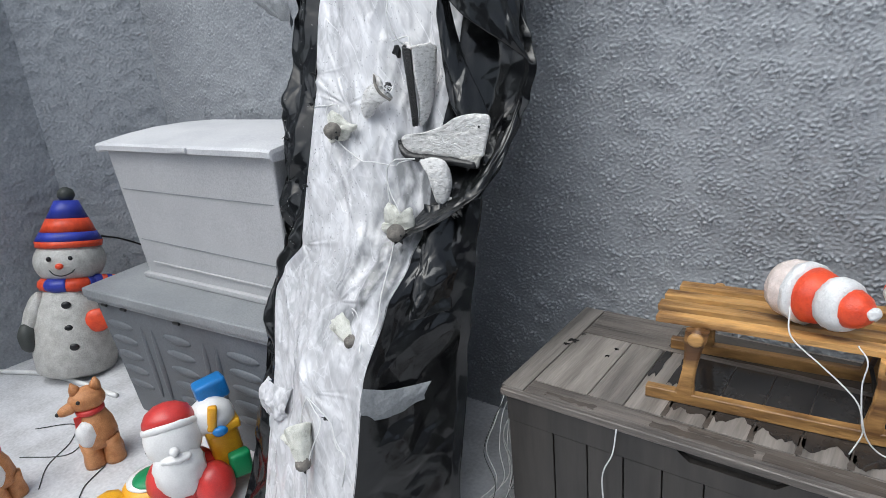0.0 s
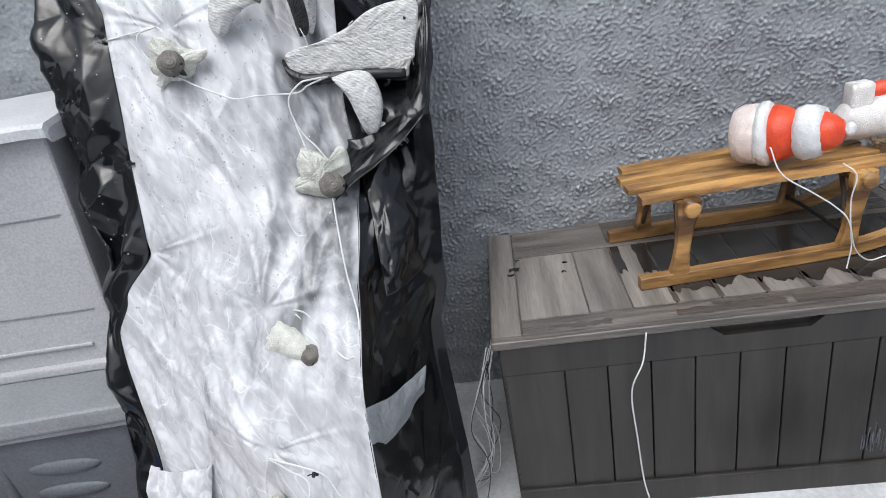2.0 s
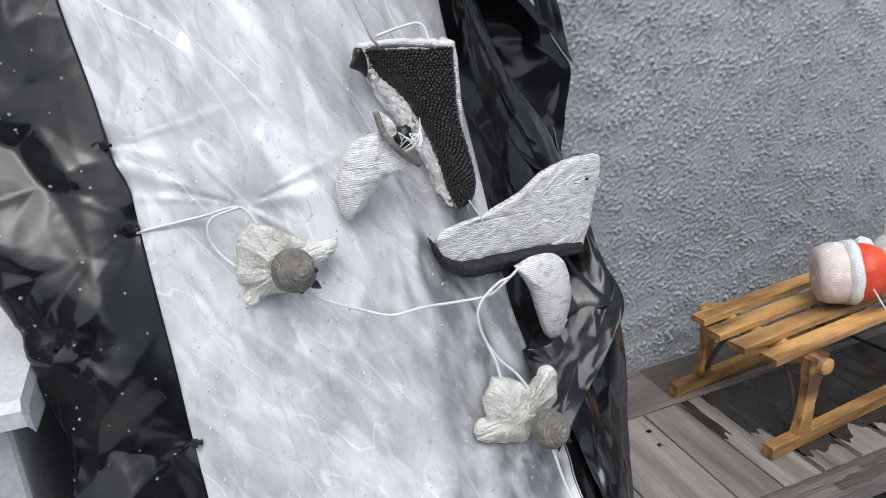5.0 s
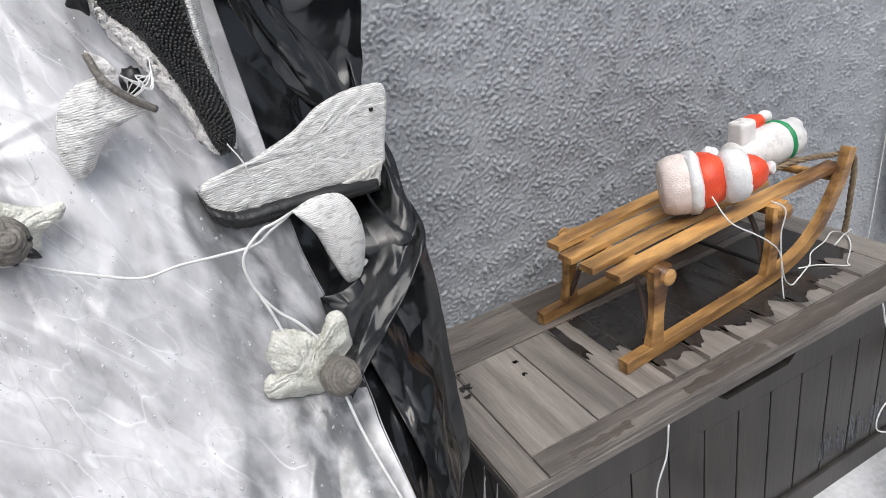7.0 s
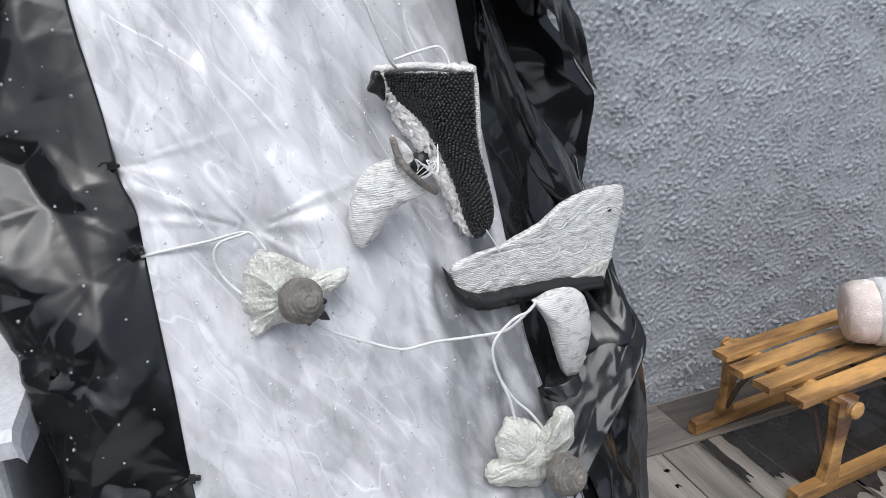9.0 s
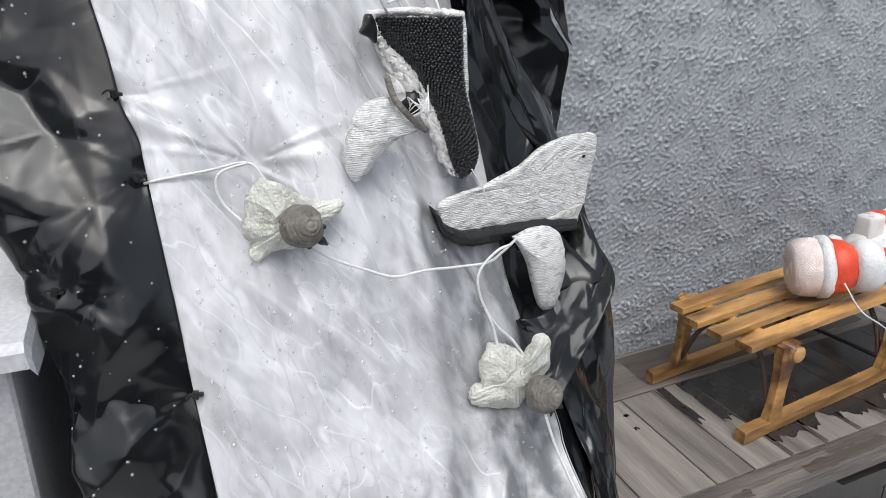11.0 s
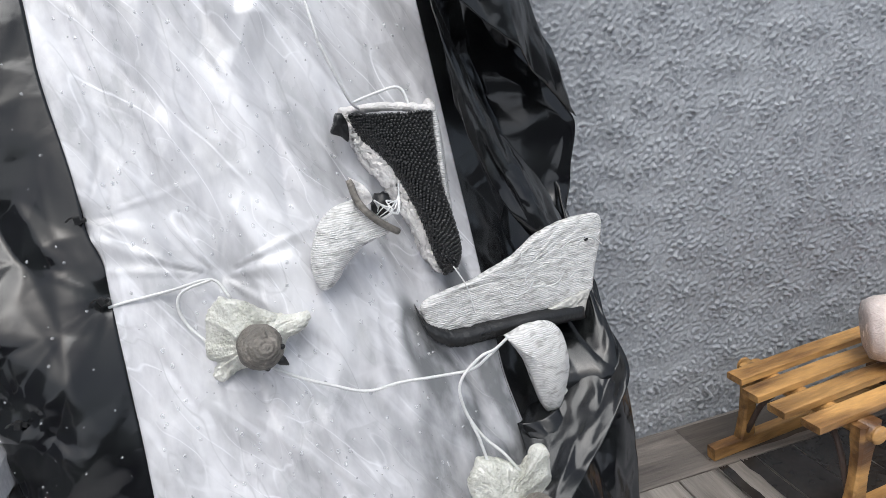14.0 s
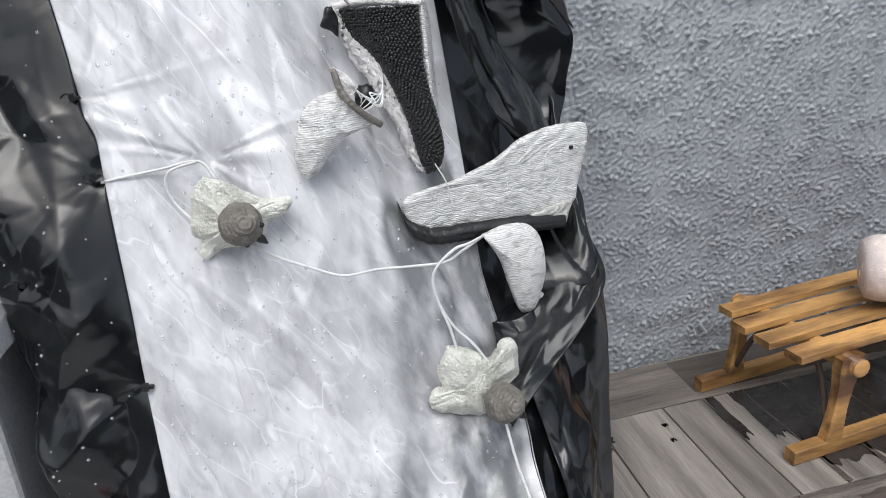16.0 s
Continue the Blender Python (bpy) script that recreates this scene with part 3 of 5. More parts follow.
# black film to both sides
w = column_grid(0, 3, NL, NV)
dx = 0.45 / NL
h = 0.012 + crumple(NV, NL, dz, dx, 71, [(0.22, 0.10, 0.0180, 22), (0.11, 0.065, 0.0105, -24), (0.055, 0.045, 0.0046, 15), (0.026, 0.024, 0.0003, 40)])
u = np.linspace(0, 1, NL)[None, :]
h = (h - 0.012) * np.minimum((1 - u) * 9, 1)
for at in ((-0.789, -0.594, 1.516), (-0.773, -0.70, 1.235), (-0.905, -0.64, 1.394)):
    h += pinch(w, at, 5, 0.0018, 0.06, at[2] * 3)
left_pts = displaced(w, h)
sheet_mesh("left_drape", left_pts, BLACK, column, 0.0015)
RIDGE = [(0, (-0.085, -0.88)), (0.2, (-0.09, -0.84)), (0.67, (-0.115, -0.69)), (0.82, (-0.082, -0.70)), (1.05, (-0.068, -0.66)), (1.22, (-0.060, -0.62)), (1.32, (-0.048, -0.49)), (1.43, (-0.034, -0.39)), (1.50, (-0.006, -0.37)), (1.60, (0.018, -0.36)), (1.68, (-0.012, -0.335)), (1.76, (-0.058, -0.31)), (2.45, (-0.10, -0.24))]
BEHIND = [(0, -0.74), (0.2, -0.70), (0.7, -0.56), (1.2, -0.47), (1.45, -0.30), (1.6, -0.17), (2.45, -0.17)]


def right_section(z):
    """Outline of the right drape at height z: the film's edge, a valley, the outer ridge, and back to the wall."""
    front = (table(WHITE_R, z) - 0.003, sheet_y(z) + table(WHITE_RB, z))
    rx, ry = table([(k, v[0]) for k, v in RIDGE], z), table([(k, v[1]) for k, v in RIDGE], z)
    dip = 0.035 + 0.02 * math.sin(9 * z)
    return [front, ((front[0] * 0.55 + rx * 0.45), (front[1] * 0.55 + ry * 0.45) + dip), (rx - 0.03, ry - 0.012), (rx, ry), (rx - 0.03, ry + 0.03), (table(BEHIND, z), -0.10)]


rows = []
for j in range(NV):
    z = GZ + (2.45 - GZ) * j / (NV - 1)
    q = np.array(right_section(z))
    d = np.concatenate([[0], np.cumsum(np.linalg.norm(np.diff(q, axis=0), axis=1))])
    k = np.interp(np.linspace(0, 1, NR), [0, 0.72, 1], [0, d[4], d[-1]])
    rows.append(np.stack([np.interp(k, d, q[:, 0]), np.interp(k, d, q[:, 1]), np.full(NR, z)], -1))
w = np.array(rows)
for _ in range(3):
    w[:, 1:-1] = 0.5 * w[:, 1:-1] + 0.25 * (w[:, :-2] + w[:, 2:])
dx = 0.35 / NR
h = crumple(NV, NR, dz, dx, 83, [(0.34, 0.10, 0.0130, 24), (0.17, 0.065, 0.0075, -16), (0.08, 0.05, 0.0040, 30), (0.04, 0.03, 0.0012, -30)])
u = np.linspace(0, 1, NR)[None, :]
h = h * np.minimum(u * 8, 1) * (1 - 0.75 * np.exp(-((u - 0.66) / 0.10) ** 2))
sheet_mesh("right_drape", displaced(w, h), BLACK, column, 0.0015)


def ribbon(name, low, high, seed, mat=BLACK, bulge=0.02, n=110, m=50, rough=0.007):
    """A loose fold of film between two lines."""
    a, b = smooth_line(low, 12), smooth_line(high, 12)
    rows = []
    for j in range(m):
        t = j / (m - 1)
        row = []
        for i in range(n):
            k = i / (n - 1)
            ka, kb = k * (len(a) - 1), k * (len(b) - 1)
            p = a[int(ka)].lerp(a[min(int(ka) + 1, len(a) - 1)], ka % 1)
            q = b[int(kb)].lerp(b[min(int(kb) + 1, len(b) - 1)], kb % 1)
            c = p.lerp(q, t)
            c.y -= bulge * math.sin(math.pi * t)
            row.append(c)
        rows.append(row)
    p = np.array([[tuple(c) for c in r] for r in rows])
    hh = crumple(m, n, 0.005, 0.004, seed, [(0.11, 0.09, rough, 25), (0.06, 0.05, rough * 0.5, -30), (0.03, 0.025, rough * 0.18, 10)])
    return sheet_mesh(name, displaced(p, hh), mat, column, 0.0015)


# hem of the upper film, flaring out over the lower one
ribbon("hem_fold", [(-0.285, -0.80, 1.10), (-0.20, -0.745, 1.145), (-0.12, -0.69, 1.185), (-0.062, -0.635, 1.235), (-0.045, -0.52, 1.31), (-0.034, -0.40, 1.42)],
       [(-0.262, -0.64, 1.19), (-0.20, -0.59, 1.22), (-0.135, -0.55, 1.27), (-0.085, -0.52, 1.32), (-0.065, -0.45, 1.40), (-0.045, -0.375, 1.50)], 51, bulge=0.012, rough=0.004)
ribbon("top_flap", [(-0.25, -0.50, 1.86), (-0.16, -0.50, 1.77), (-0.075, -0.44, 1.69), (0.005, -0.39, 1.615)],
       [(-0.27, -0.37, 2.05), (-0.17, -0.38, 2.02), (-0.10, -0.35, 1.96), (-0.055, -0.33, 1.80)], 53, bulge=0.03, rough=0.006)
ribbon("side_flap", [(-0.94, -0.50, 1.79), (-1.03, -0.48, 1.82), (-1.17, -0.46, 1.87)],
       [(-0.93, -0.46, 1.96), (-1.05, -0.43, 1.98), (-1.23, -0.42, 1.96)], 55, MIDGREY, 0.03)
ribbon("fold_crest", [(-0.255, -0.50, 1.68), (-0.215, -0.53, 1.55), (-0.165, -0.55, 1.45), (-0.115, -0.56, 1.37)],
       [(-0.265, -0.44, 1.90), (-0.195, -0.47, 1.66), (-0.125, -0.49, 1.54), (-0.075, -0.49, 1.42)], 57, bulge=0.030, rough=0.004)
ribbon("inner_fold", [(-0.262, -0.66, 1.20), (-0.235, -0.71, 1.12), (-0.215, -0.80, 1.0), (-0.205, -0.87, 0.88)],
       [(-0.155, -0.58, 1.20), (-0.135, -0.63, 1.12), (-0.125, -0.69, 1.0), (-0.13, -0.74, 0.88)], 58, bulge=0.035, rough=0.005)
ribbon("grey_tear", [(-0.262, -1.065, 0.60), (-0.22, -0.985, 0.585), (-0.165, -0.875, 0.605)],
       [(-0.262, -1.050, 0.71), (-0.215, -0.965, 0.675), (-0.155, -0.845, 0.66)], 59, MIDGREY, 0.016, rough=0.003)


ribbon("loose_film", [(-0.87, -1.01, 0.41), (-0.78, -1.04, 0.43), (-0.69, -1.045, 0.45)],
       [(-0.86, -0.99, 0.555), (-0.78, -1.01, 0.545), (-0.68, -1.0, 0.55)], 63, SHEET, 0.03, rough=0.010)


def tie(at, turn):
    bm = box((0.012, 0.007, 0.005), at, turn, 0.0015)
    box((0.008, 0.008, 0.011), (at[0] - 0.004, at[1] - 0.003, at[2] + 0.002), turn, 0.0015, bm=bm)
    tube([(at[0], at[1], at[2]), (at[0] - 0.009, at[1] - 0.007, at[2] + 0.007), (at[0] - 0.017, at[1] - 0.006, at[2] + 0.003)], 0.0014, 5, 4, bm)
    return part("cable_tie", bm, DOT, column, "black cable tie")


for at, turn in (((-0.911, -0.655, 1.394), (0, 20, 0)), ((-0.789, -0.607, 1.516), (0, -30, 0)), ((-0.773, -0.712, 1.235), (0, 10, 0)), ((-0.800, -0.565, 1.62), (0, 0, 20)), ((-0.392, -1.105, 0.590), (0, 15, 0))):
    tie(at, turn)

# raindrops on the film
rng = random.Random(7)
drops = bmesh.new()
for k in range(800):
    j, i = int(NV * rng.uniform(0.38, 0.8)), int(NW * rng.uniform(0.04, 0.96))
    c = film_pts[j, i]
    r = rng.choice((0.0012, 0.0015, 0.0020, 0.0028, 0.0034))
    mat = pose(c[0], c[1] - r * 0.3, c[2]) @ Matrix.Diagonal((1, 0.6, rng.uniform(1, 1.7), 1))
    bmesh.ops.create_icosphere(drops, subdivisions=1, radius=r, matrix=mat)
for k in range(200):
    c = left_pts[int(NV * rng.uniform(0.35, 0.8)), int(NL * rng.uniform(0.45, 0.97))]
    r = rng.choice((0.0012, 0.0016, 0.0022, 0.0028))
    bmesh.ops.create_icosphere(drops, subdivisions=1, radius=r, matrix=pose(c[0], c[1] - r * 0.3, c[2]))
tagged(part("raindrops", drops, DROP, None, smooth=True), "clear raindrops clinging to the milky film", "raindrops", kind="stuff")


# ---- light figures fixed on the film ----
def rough_shell(bm, amount, freq, seed):
    for v in bm.verts:
        v.co += v.co.normalized() * amount * noise.noise(v.co * freq + Vector((seed, 0, seed)))
    return bm


def leaf(outline, thick, m, dome=0.0):
    """A rounded slab from an outline of (x, z), domed towards -y."""
    line = smooth_line([(x, 0, z) for x, z in outline] + [(outline[0][0], 0, outline[0][1])], 5)[:-1]
    cx, cz = sum(p.x for p in line) / len(line), sum(p.z for p in line) / len(line)
    b = bmesh.new()
    rings = []
    for k, (s, d) in enumerate(((0.94, 0.5), (1.0, 0.25), (1.0, -0.25), (0.94, -0.5), (0.62, -0.62), (0.3, -0.68))):
        y = d * thick - (dome * (1 - s * s) if k > 2 else 0)
        rings.append([b.verts.new((cx + (p.x - cx) * s, y + 0.003 * noise.noise(Vector((p.x * 60, k, p.z * 60))), cz + (p.z - cz) * s)) for p in line])
    n = len(line)
    for r0, r1 in zip(rings, rings[1:]):
        for i in range(n):
            b.faces.new((r0[i], r0[(i + 1) % n], r1[(i + 1) % n], r1[i]))
    b.faces.new(rings[0])
    b.faces.new(rings[-1][::-1])
    bmesh.ops.transform(b, matrix=m, verts=b.verts)
    return b


def bird(at, head, wing_a, wing_b, tail, label):
    """A small bird light, head out from the film; all points in metres from at."""
    t = thing("bird_light", Matrix.Translation(at) @ Matrix.Diagonal((0.82, 0.92, 0.82, 1)), label, "bird light", "bird lights on the film")
    head, tail = Vector(head), Vector(tail)
    b = lathe([(0.036, -0.046), (0.054, -0.042), (0.056, -0.034), (0.051, -0.018), (0.045, 0.002), (0.036, 0.022), (0.028, 0.036), (0.018, 0.048)], 26, rough=0.30)
    axis = (head - tail).normalized()
    bmesh.ops.transform(b, matrix=Matrix.Translation((head + tail) / 2) @ axis.to_track_quat("Z", "X").to_matrix().to_4x4() @ Matrix.Diagonal((1.1, 0.9, 1.05 * (head - tail).length / 0.09, 1)), verts=b.verts)
    part("body", b, CREAM, t, smooth=True)
    for wpt in (wing_a, wing_b):
        wpt = Vector(wpt)
        root = (head + tail) / 2
        b = ball((0.026, 0.010, (wpt - root).length * 0.60), rough=0.25, seed=wpt.x)
        reach = (wpt - root).length * 0.60
        for v in b.verts:
            k = v.co.z / reach
            v.co.x *= 1.05 - 0.45 * k + 0.5 * max(k, 0) ** 3
        bmesh.ops.transform(b, matrix=Matrix.Translation(root.lerp(wpt, 0.55)) @ (wpt - root).to_track_quat("Z", "Y").to_matrix().to_4x4(), verts=b.verts)
        part("wing", b, CREAM, t, smooth=True)
    b = rough_shell(ball((0.031, 0.030, 0.029), u=28, v=44), 0.003, 70, 2)
    for v in b.verts:
        v.co *= 1 + 0.028 * math.sin(math.acos(max(-1, min(1, v.co.normalized().z))) * 26 + 3 * noise.noise(v.co * 40))
    bmesh.ops.transform(b, matrix=Vector((0.25, -1, 0.45)).to_track_quat("Z", "X").to_matrix().to_4x4(), verts=b.verts)
    hd = part("head", b, FEATHER, t, "grey-brown painted head", smooth=True)
    hd.location = head
    out = axis * 0.7 + Vector((0.25, -0.1, -0.7))
    out.normalize()
    b = lathe([(0.006, 0), (0.005, 0.008), (0.001, 0.016)], 10)
    bmesh.ops.transform(b, matrix=Matrix.Translation(out * 0.027) @ out.to_track_quat("Z", "X").to_matrix().to_4x4(), verts=b.verts)
    part("beak", b, DOT, hd, "black beak", smooth=True)
    side = out.cross(axis).normalized()
    for k in (-1, 1):
        e = (out * 0.75 + side * 0.75 * k + axis * 0.2).normalized() * 0.0295
        part("eye", ball((0.0035, 0.0035, 0.0035), e, u=10, v=8), DOT, hd, "black eye", smooth=True)
    return t


def spread_bird(outline, y, head, turn, label):
    """A bird light spread flat on the film: a domed crystalline body with its wings, and a round head in front. Outline in x and z."""
    t = thing("bird_light", (head[0], y, head[2]), label, "bird light", "bird lights on the film")
    b = leaf([(x - head[0], z - head[2]) for x, z in outline], 0.018, Matrix.Identity(4), 0.010)
    bmesh.ops.subdivide_edges(b, edges=b.edges[:], cuts=2, use_grid_fill=True)
    for v in b.verts:
        v.co += Vector((noise.noise(v.co * 210), noise.noise(v.co * 210 + Vector((7, 0, 0))), noise.noise(v.co * 210 + Vector((0, 7, 0))))) * 0.0022
        v.co.y -= 0.006 * noise.noise(v.co * 45)
    part("body", b, CREAM, t, smooth=True)
    b = rough_shell(ball((0.029, 0.028, 0.0285), u=40, v=64), 0.003, 60, turn)
    for v in b.verts:
        v.co *= 1 + 0.030 * math.sin(math.acos(max(-1, min(1, v.co.normalized().z))) * 27 + 4 * noise.noise(v.co * 34))
    bmesh.ops.transform(b, matrix=Vector((0.4, -1, 0.3)).to_track_quat("Z", "X").to_matrix().to_4x4(), verts=b.verts)
    hd = part("head", b, FEATHER, t, "grey-brown grooved head", smooth=True)
    hd.location = (0, head[1] - y, 0)
    b = lathe([(0.007, 0), (0.006, 0.008), (0.001, 0.017)], 10)
    out = Vector((0.75, -0.15, -0.75)).normalized()
    bmesh.ops.transform(b, matrix=Matrix.Translation(out * 0.026) @ out.to_track_quat("Z", "X").to_matrix().to_4x4(), verts=b.verts)
    part("beak", b, DOT, hd, "black beak", smooth=True)
    for e in ((0.95, -0.25, -0.1), (0.15, -0.45, -0.9)):
        part("eye", ball((0.0038, 0.0038, 0.0038), Vector(e).normalized() * 0.0285, u=10, v=8), DOT, hd, "black eye", smooth=True)
    return t


spread_bird([(-0.644, 1.502), (-0.617, 1.489), (-0.593, 1.469), (-0.567, 1.457), (-0.536, 1.452), (-0.546, 1.435), (-0.572, 1.424), (-0.582, 1.405), (-0.609, 1.396), (-0.639, 1.398), (-0.665, 1.386), (-0.676, 1.398), (-0.667, 1.413), (-0.678, 1.426), (-0.670, 1.461), (-0.664, 1.483)],
            -0.650, (-0.604, -0.700, 1.440), 2, "yellowed acrylic bird light with a grey-brown head on the upper film")
spread_bird([(-0.353, 1.215), (-0.317, 1.200), (-0.291, 1.178), (-0.271, 1.205), (-0.251, 1.199), (-0.252, 1.140), (-0.265, 1.122), (-0.302, 1.101), (-0.322, 1.090), (-0.380, 1.112), (-0.392, 1.125), (-0.385, 1.143), (-0.369, 1.148), (-0.373, 1.181)],
            -0.735, (-0.288, -0.785, 1.134), 5, "yellowed acrylic bird light with a grey head beside the black fold")
bird((-0.435, -0.900, 0.815), (0.062, -0.060, -0.015), (0.020, -0.060, -0.020), (-0.040, -0.050, -0.040), (-0.040, -0.010, 0.016), "yellowed acrylic bird light hanging below a gathered knot")
bird((-0.508, -1.135, 0.488), (0.055, -0.045, -0.062), (-0.055, -0.035, 0.020), (0.030, -0.040, 0.015), (-0.018, 0.012, 0.050), "yellowed acrylic bird light hanging head down near the floor")

# broken black and white figure hung from a wire
fig = thing("broken_light_figure", (-0.37, -0.57, 1.58), "broken black and silvery acrylic animal light hanging from wire", "light figure")


def wobble_rim(b):
    """An uneven frosted edge."""
    for v in b.verts:
        v.co += Vector((noise.noise(v.co * 120), noise.noise(v.co * 120 + Vector((5, 0, 0))), noise.noise(v.co * 120 + Vector((0, 5, 0))))) * 0.003
    return b


def local(p):
    """A point of the yard in the figure's own axes."""
    return Vector(p) - Vector((-0.37, -0.57, 1.58))


def shard(name, outline, thick, mat, label, dome=0.0, lift=0.0, skew=0.14):
    """A piece of shell from an outline of x and z in the yard, on the slightly turned plane of the figure."""
    b = leaf(outline, thick, Matrix.Identity(4), dome)
    bmesh.ops.subdivide_edges(b, edges=b.edges[:], cuts=1, use_grid_fill=True)
    for v in b.verts:
        v.co.y += -0.6 + skew * (v.co.x + 0.374) - lift + 0.0025 * noise.noise(v.co * 90)
        v.co = local(v.co)
    return part(name, b, mat, fig, label, smooth=True)


def curved_plate(n, m, left, right, bow):
    """A plate between two lines that bows towards its face."""
    l, r = smooth_line(left, 10), smooth_line(right, 10)
    rows = []
    for j in range(m):
        kl, kr = j / (m - 1) * (len(l) - 1), j / (m - 1) * (len(r) - 1)
        a = l[int(kl)].lerp(l[min(int(kl) + 1, len(l) - 1)], kl % 1)
        b = r[int(kr)].lerp(r[min(int(kr) + 1, len(r) - 1)], kr % 1)
        nrm = Vector((-0.69, -0.72, 0))
        rows.append([a.lerp(b, i / (n - 1)) + nrm * bow * math.sin(math.pi * i / (n - 1)) for i in range(n)])
    return np.array([[tuple(c) for c in r] for r in rows])


LEFT = [local(p) for p in ((-0.418, -0.484, 1.692), (-0.408, -0.494, 1.659), (-0.389, -0.512, 1.636), (-0.373, -0.527, 1.613), (-0.359, -0.540, 1.577), (-0.346, -0.553, 1.537), (-0.338, -0.560, 1.496), (-0.331, -0.567, 1.460), (-0.319, -0.578, 1.442))]
RIGHT = [local(p) for p in ((-0.312, -0.585, 1.684), (-0.313, -0.584, 1.640), (-0.313, -0.584, 1.586), (-0.304, -0.593, 1.526), (-0.300, -0.597, 1.483), (-0.306, -0.591, 1.456), (-0.317, -0.580, 1.442))]
pts = curved_plate(22, 60, LEFT, RIGHT, 0.014)
sheet_mesh("black_flank", pts, BEADS, fig, 0.004, "flank of tight black acrylic beads")
# beads in rows over the flank
bead = bmesh.new()
for j in range(60):
    cnt = max(int(np.linalg.norm(pts[j, -1] - pts[j, 0]) / 0.0056), 2)
    for i in range(cnt + 1):
        k = min((i + 0.5 * (j % 2)) / cnt * 21, 21)
        c = pts[j, int(k)] + (pts[j, min(int(k) + 1, 21)] - pts[j, int(k)]) * (k - int(k))
        bmesh.ops.create_icosphere(bead, subdivisions=1, radius=0.0029 + 0.0007 * rng.random(), matrix=Matrix.Translation(Vector(c) + Vector((-0.0018, -0.0018, 0.0012 * rng.uniform(-1, 1)))))
tagged(part("beads", bead, BEADS, fig, "tight rows of black beads", smooth=True), kind="stuff")
BELLY = [local(p) for p in ((-0.424, -0.479, 1.694), (-0.420, -0.483, 1.655), (-0.411, -0.490, 1.618), (-0.392, -0.509, 1.590), (-0.373, -0.529, 1.548), (-0.358, -0.542, 1.508), (-0.350, -0.548, 1.472), (-0.332, -0.566, 1.441))]
belly = curved_plate(12, 60, BELLY, LEFT, 0.005)
belly += 0.0016 * np.random.default_rng(4).standard_normal(belly.shape)
sheet_mesh("white_belly", belly, ACRYLIC, fig, 0.009, "white acrylic belly edge")
# the far flank, whose pale inner side is open
inner = leaf([(0.0, 0.110), (0.05, 0.114), (0.098, 0.105), (0.092, 0.05), (0.075, -0.02), (0.058, -0.08), (0.03, -0.125), (0.0, -0.135), (0.008, -0.06), (0.0, 0.02)], 0.008, pose(0.062, -0.012, 0.0, 0, 0, 76))
part("inner_shell", inner, SILVER, fig, "open grey inner side of the shell", smooth=True)
rim = tube([local(p) for p in ((-0.428, -0.475, 1.697), (-0.385, -0.512, 1.699), (-0.345, -0.55, 1.695), (-0.312, -0.582, 1.688), (-0.305, -0.54, 1.69), (-0.296, -0.50, 1.692))], 0.0065, 8, 6)
part("top_rim", wobble_rim(rim), ACRYLIC, fig, "frosted broken upper rim", smooth=True)
shard("fin", [(-0.430, 1.698), (-0.424, 1.680), (-0.428, 1.655), (-0.438, 1.664), (-0.452, 1.672), (-0.446, 1.684), (-0.440, 1.698)], 0.014, BEADS, "small black fin", lift=-0.10)
# left flipper with its dark-rimmed cuff
shard("flipper", [(-0.446, 1.586), (-0.477, 1.580), (-0.500, 1.561), (-0.517, 1.525), (-0.521, 1.495), (-0.511, 1.470), (-0.489, 1.479), (-0.472, 1.500), (-0.439, 1.522), (-0.399, 1.534), (-0.418, 1.560)], 0.022, SILVER, "grey silvery curved flipper", 0.010)
cuff = tube([local(p) for p in ((-0.447, -0.622, 1.616), (-0.441, -0.630, 1.585), (-0.421, -0.632, 1.556), (-0.392, -0.618, 1.530))], 0.0050, 8, 8)
part("cuff_rim", cuff, FEATHER, fig, "dark cuff rim", smooth=True)
shard("cuff_lining", [(-0.447, 1.620), (-0.428, 1.604), (-0.420, 1.583), (-0.434, 1.578), (-0.442, 1.592)], 0.006, ACRYLIC, "frosted white cuff lining", lift=0.012)
part("wire_nest", ball((0.016, 0.012, 0.018), local((-0.408, -0.606, 1.570)), rough=0.5, u=12, v=8), DOT, fig, "dark nest of wires", smooth=True)
bm = bmesh.new()
for k in range(9):
    a = rng.uniform(-0.012, 0.012)
    tube([local(p) for p in ((-0.420 + a, -0.612, 1.556 + a), (-0.408 - a, -0.626, 1.572 + a), (-0.395 + a * 0.6, -0.620, 1.566 - a), (-0.378, -0.600, 1.580 + a * 1.3))], 0.0009, 5, 5, bm)
tagged(part("loose_wire", bm, WHITE_WIRE, fig, smooth=True), kind="stuff")
# boot-shaped half shell
shard("half_shell", [(-0.379, 1.398), (-0.368, 1.410), (-0.340, 1.416), (-0.300, 1.420), (-0.265, 1.428), (-0.219, 1.442), (-0.171, 1.467), (-0.123, 1.478), (-0.080, 1.478), (-0.052, 1.471), (-0.054, 1.435), (-0.073, 1.375), (-0.088, 1.342), (-0.174, 1.338), (-0.256, 1.345), (-0.339, 1.351), (-0.367, 1.368)], 0.016, SILVER, "boot-shaped silvery inner half shell", -0.006)
shard("heel_side", [(-0.180, 1.336), (-0.130, 1.346), (-0.086, 1.352), (-0.094, 1.328), (-0.104, 1.306), (-0.150, 1.318)], 0.012, FROST, "worn grey heel side", lift=0.004)
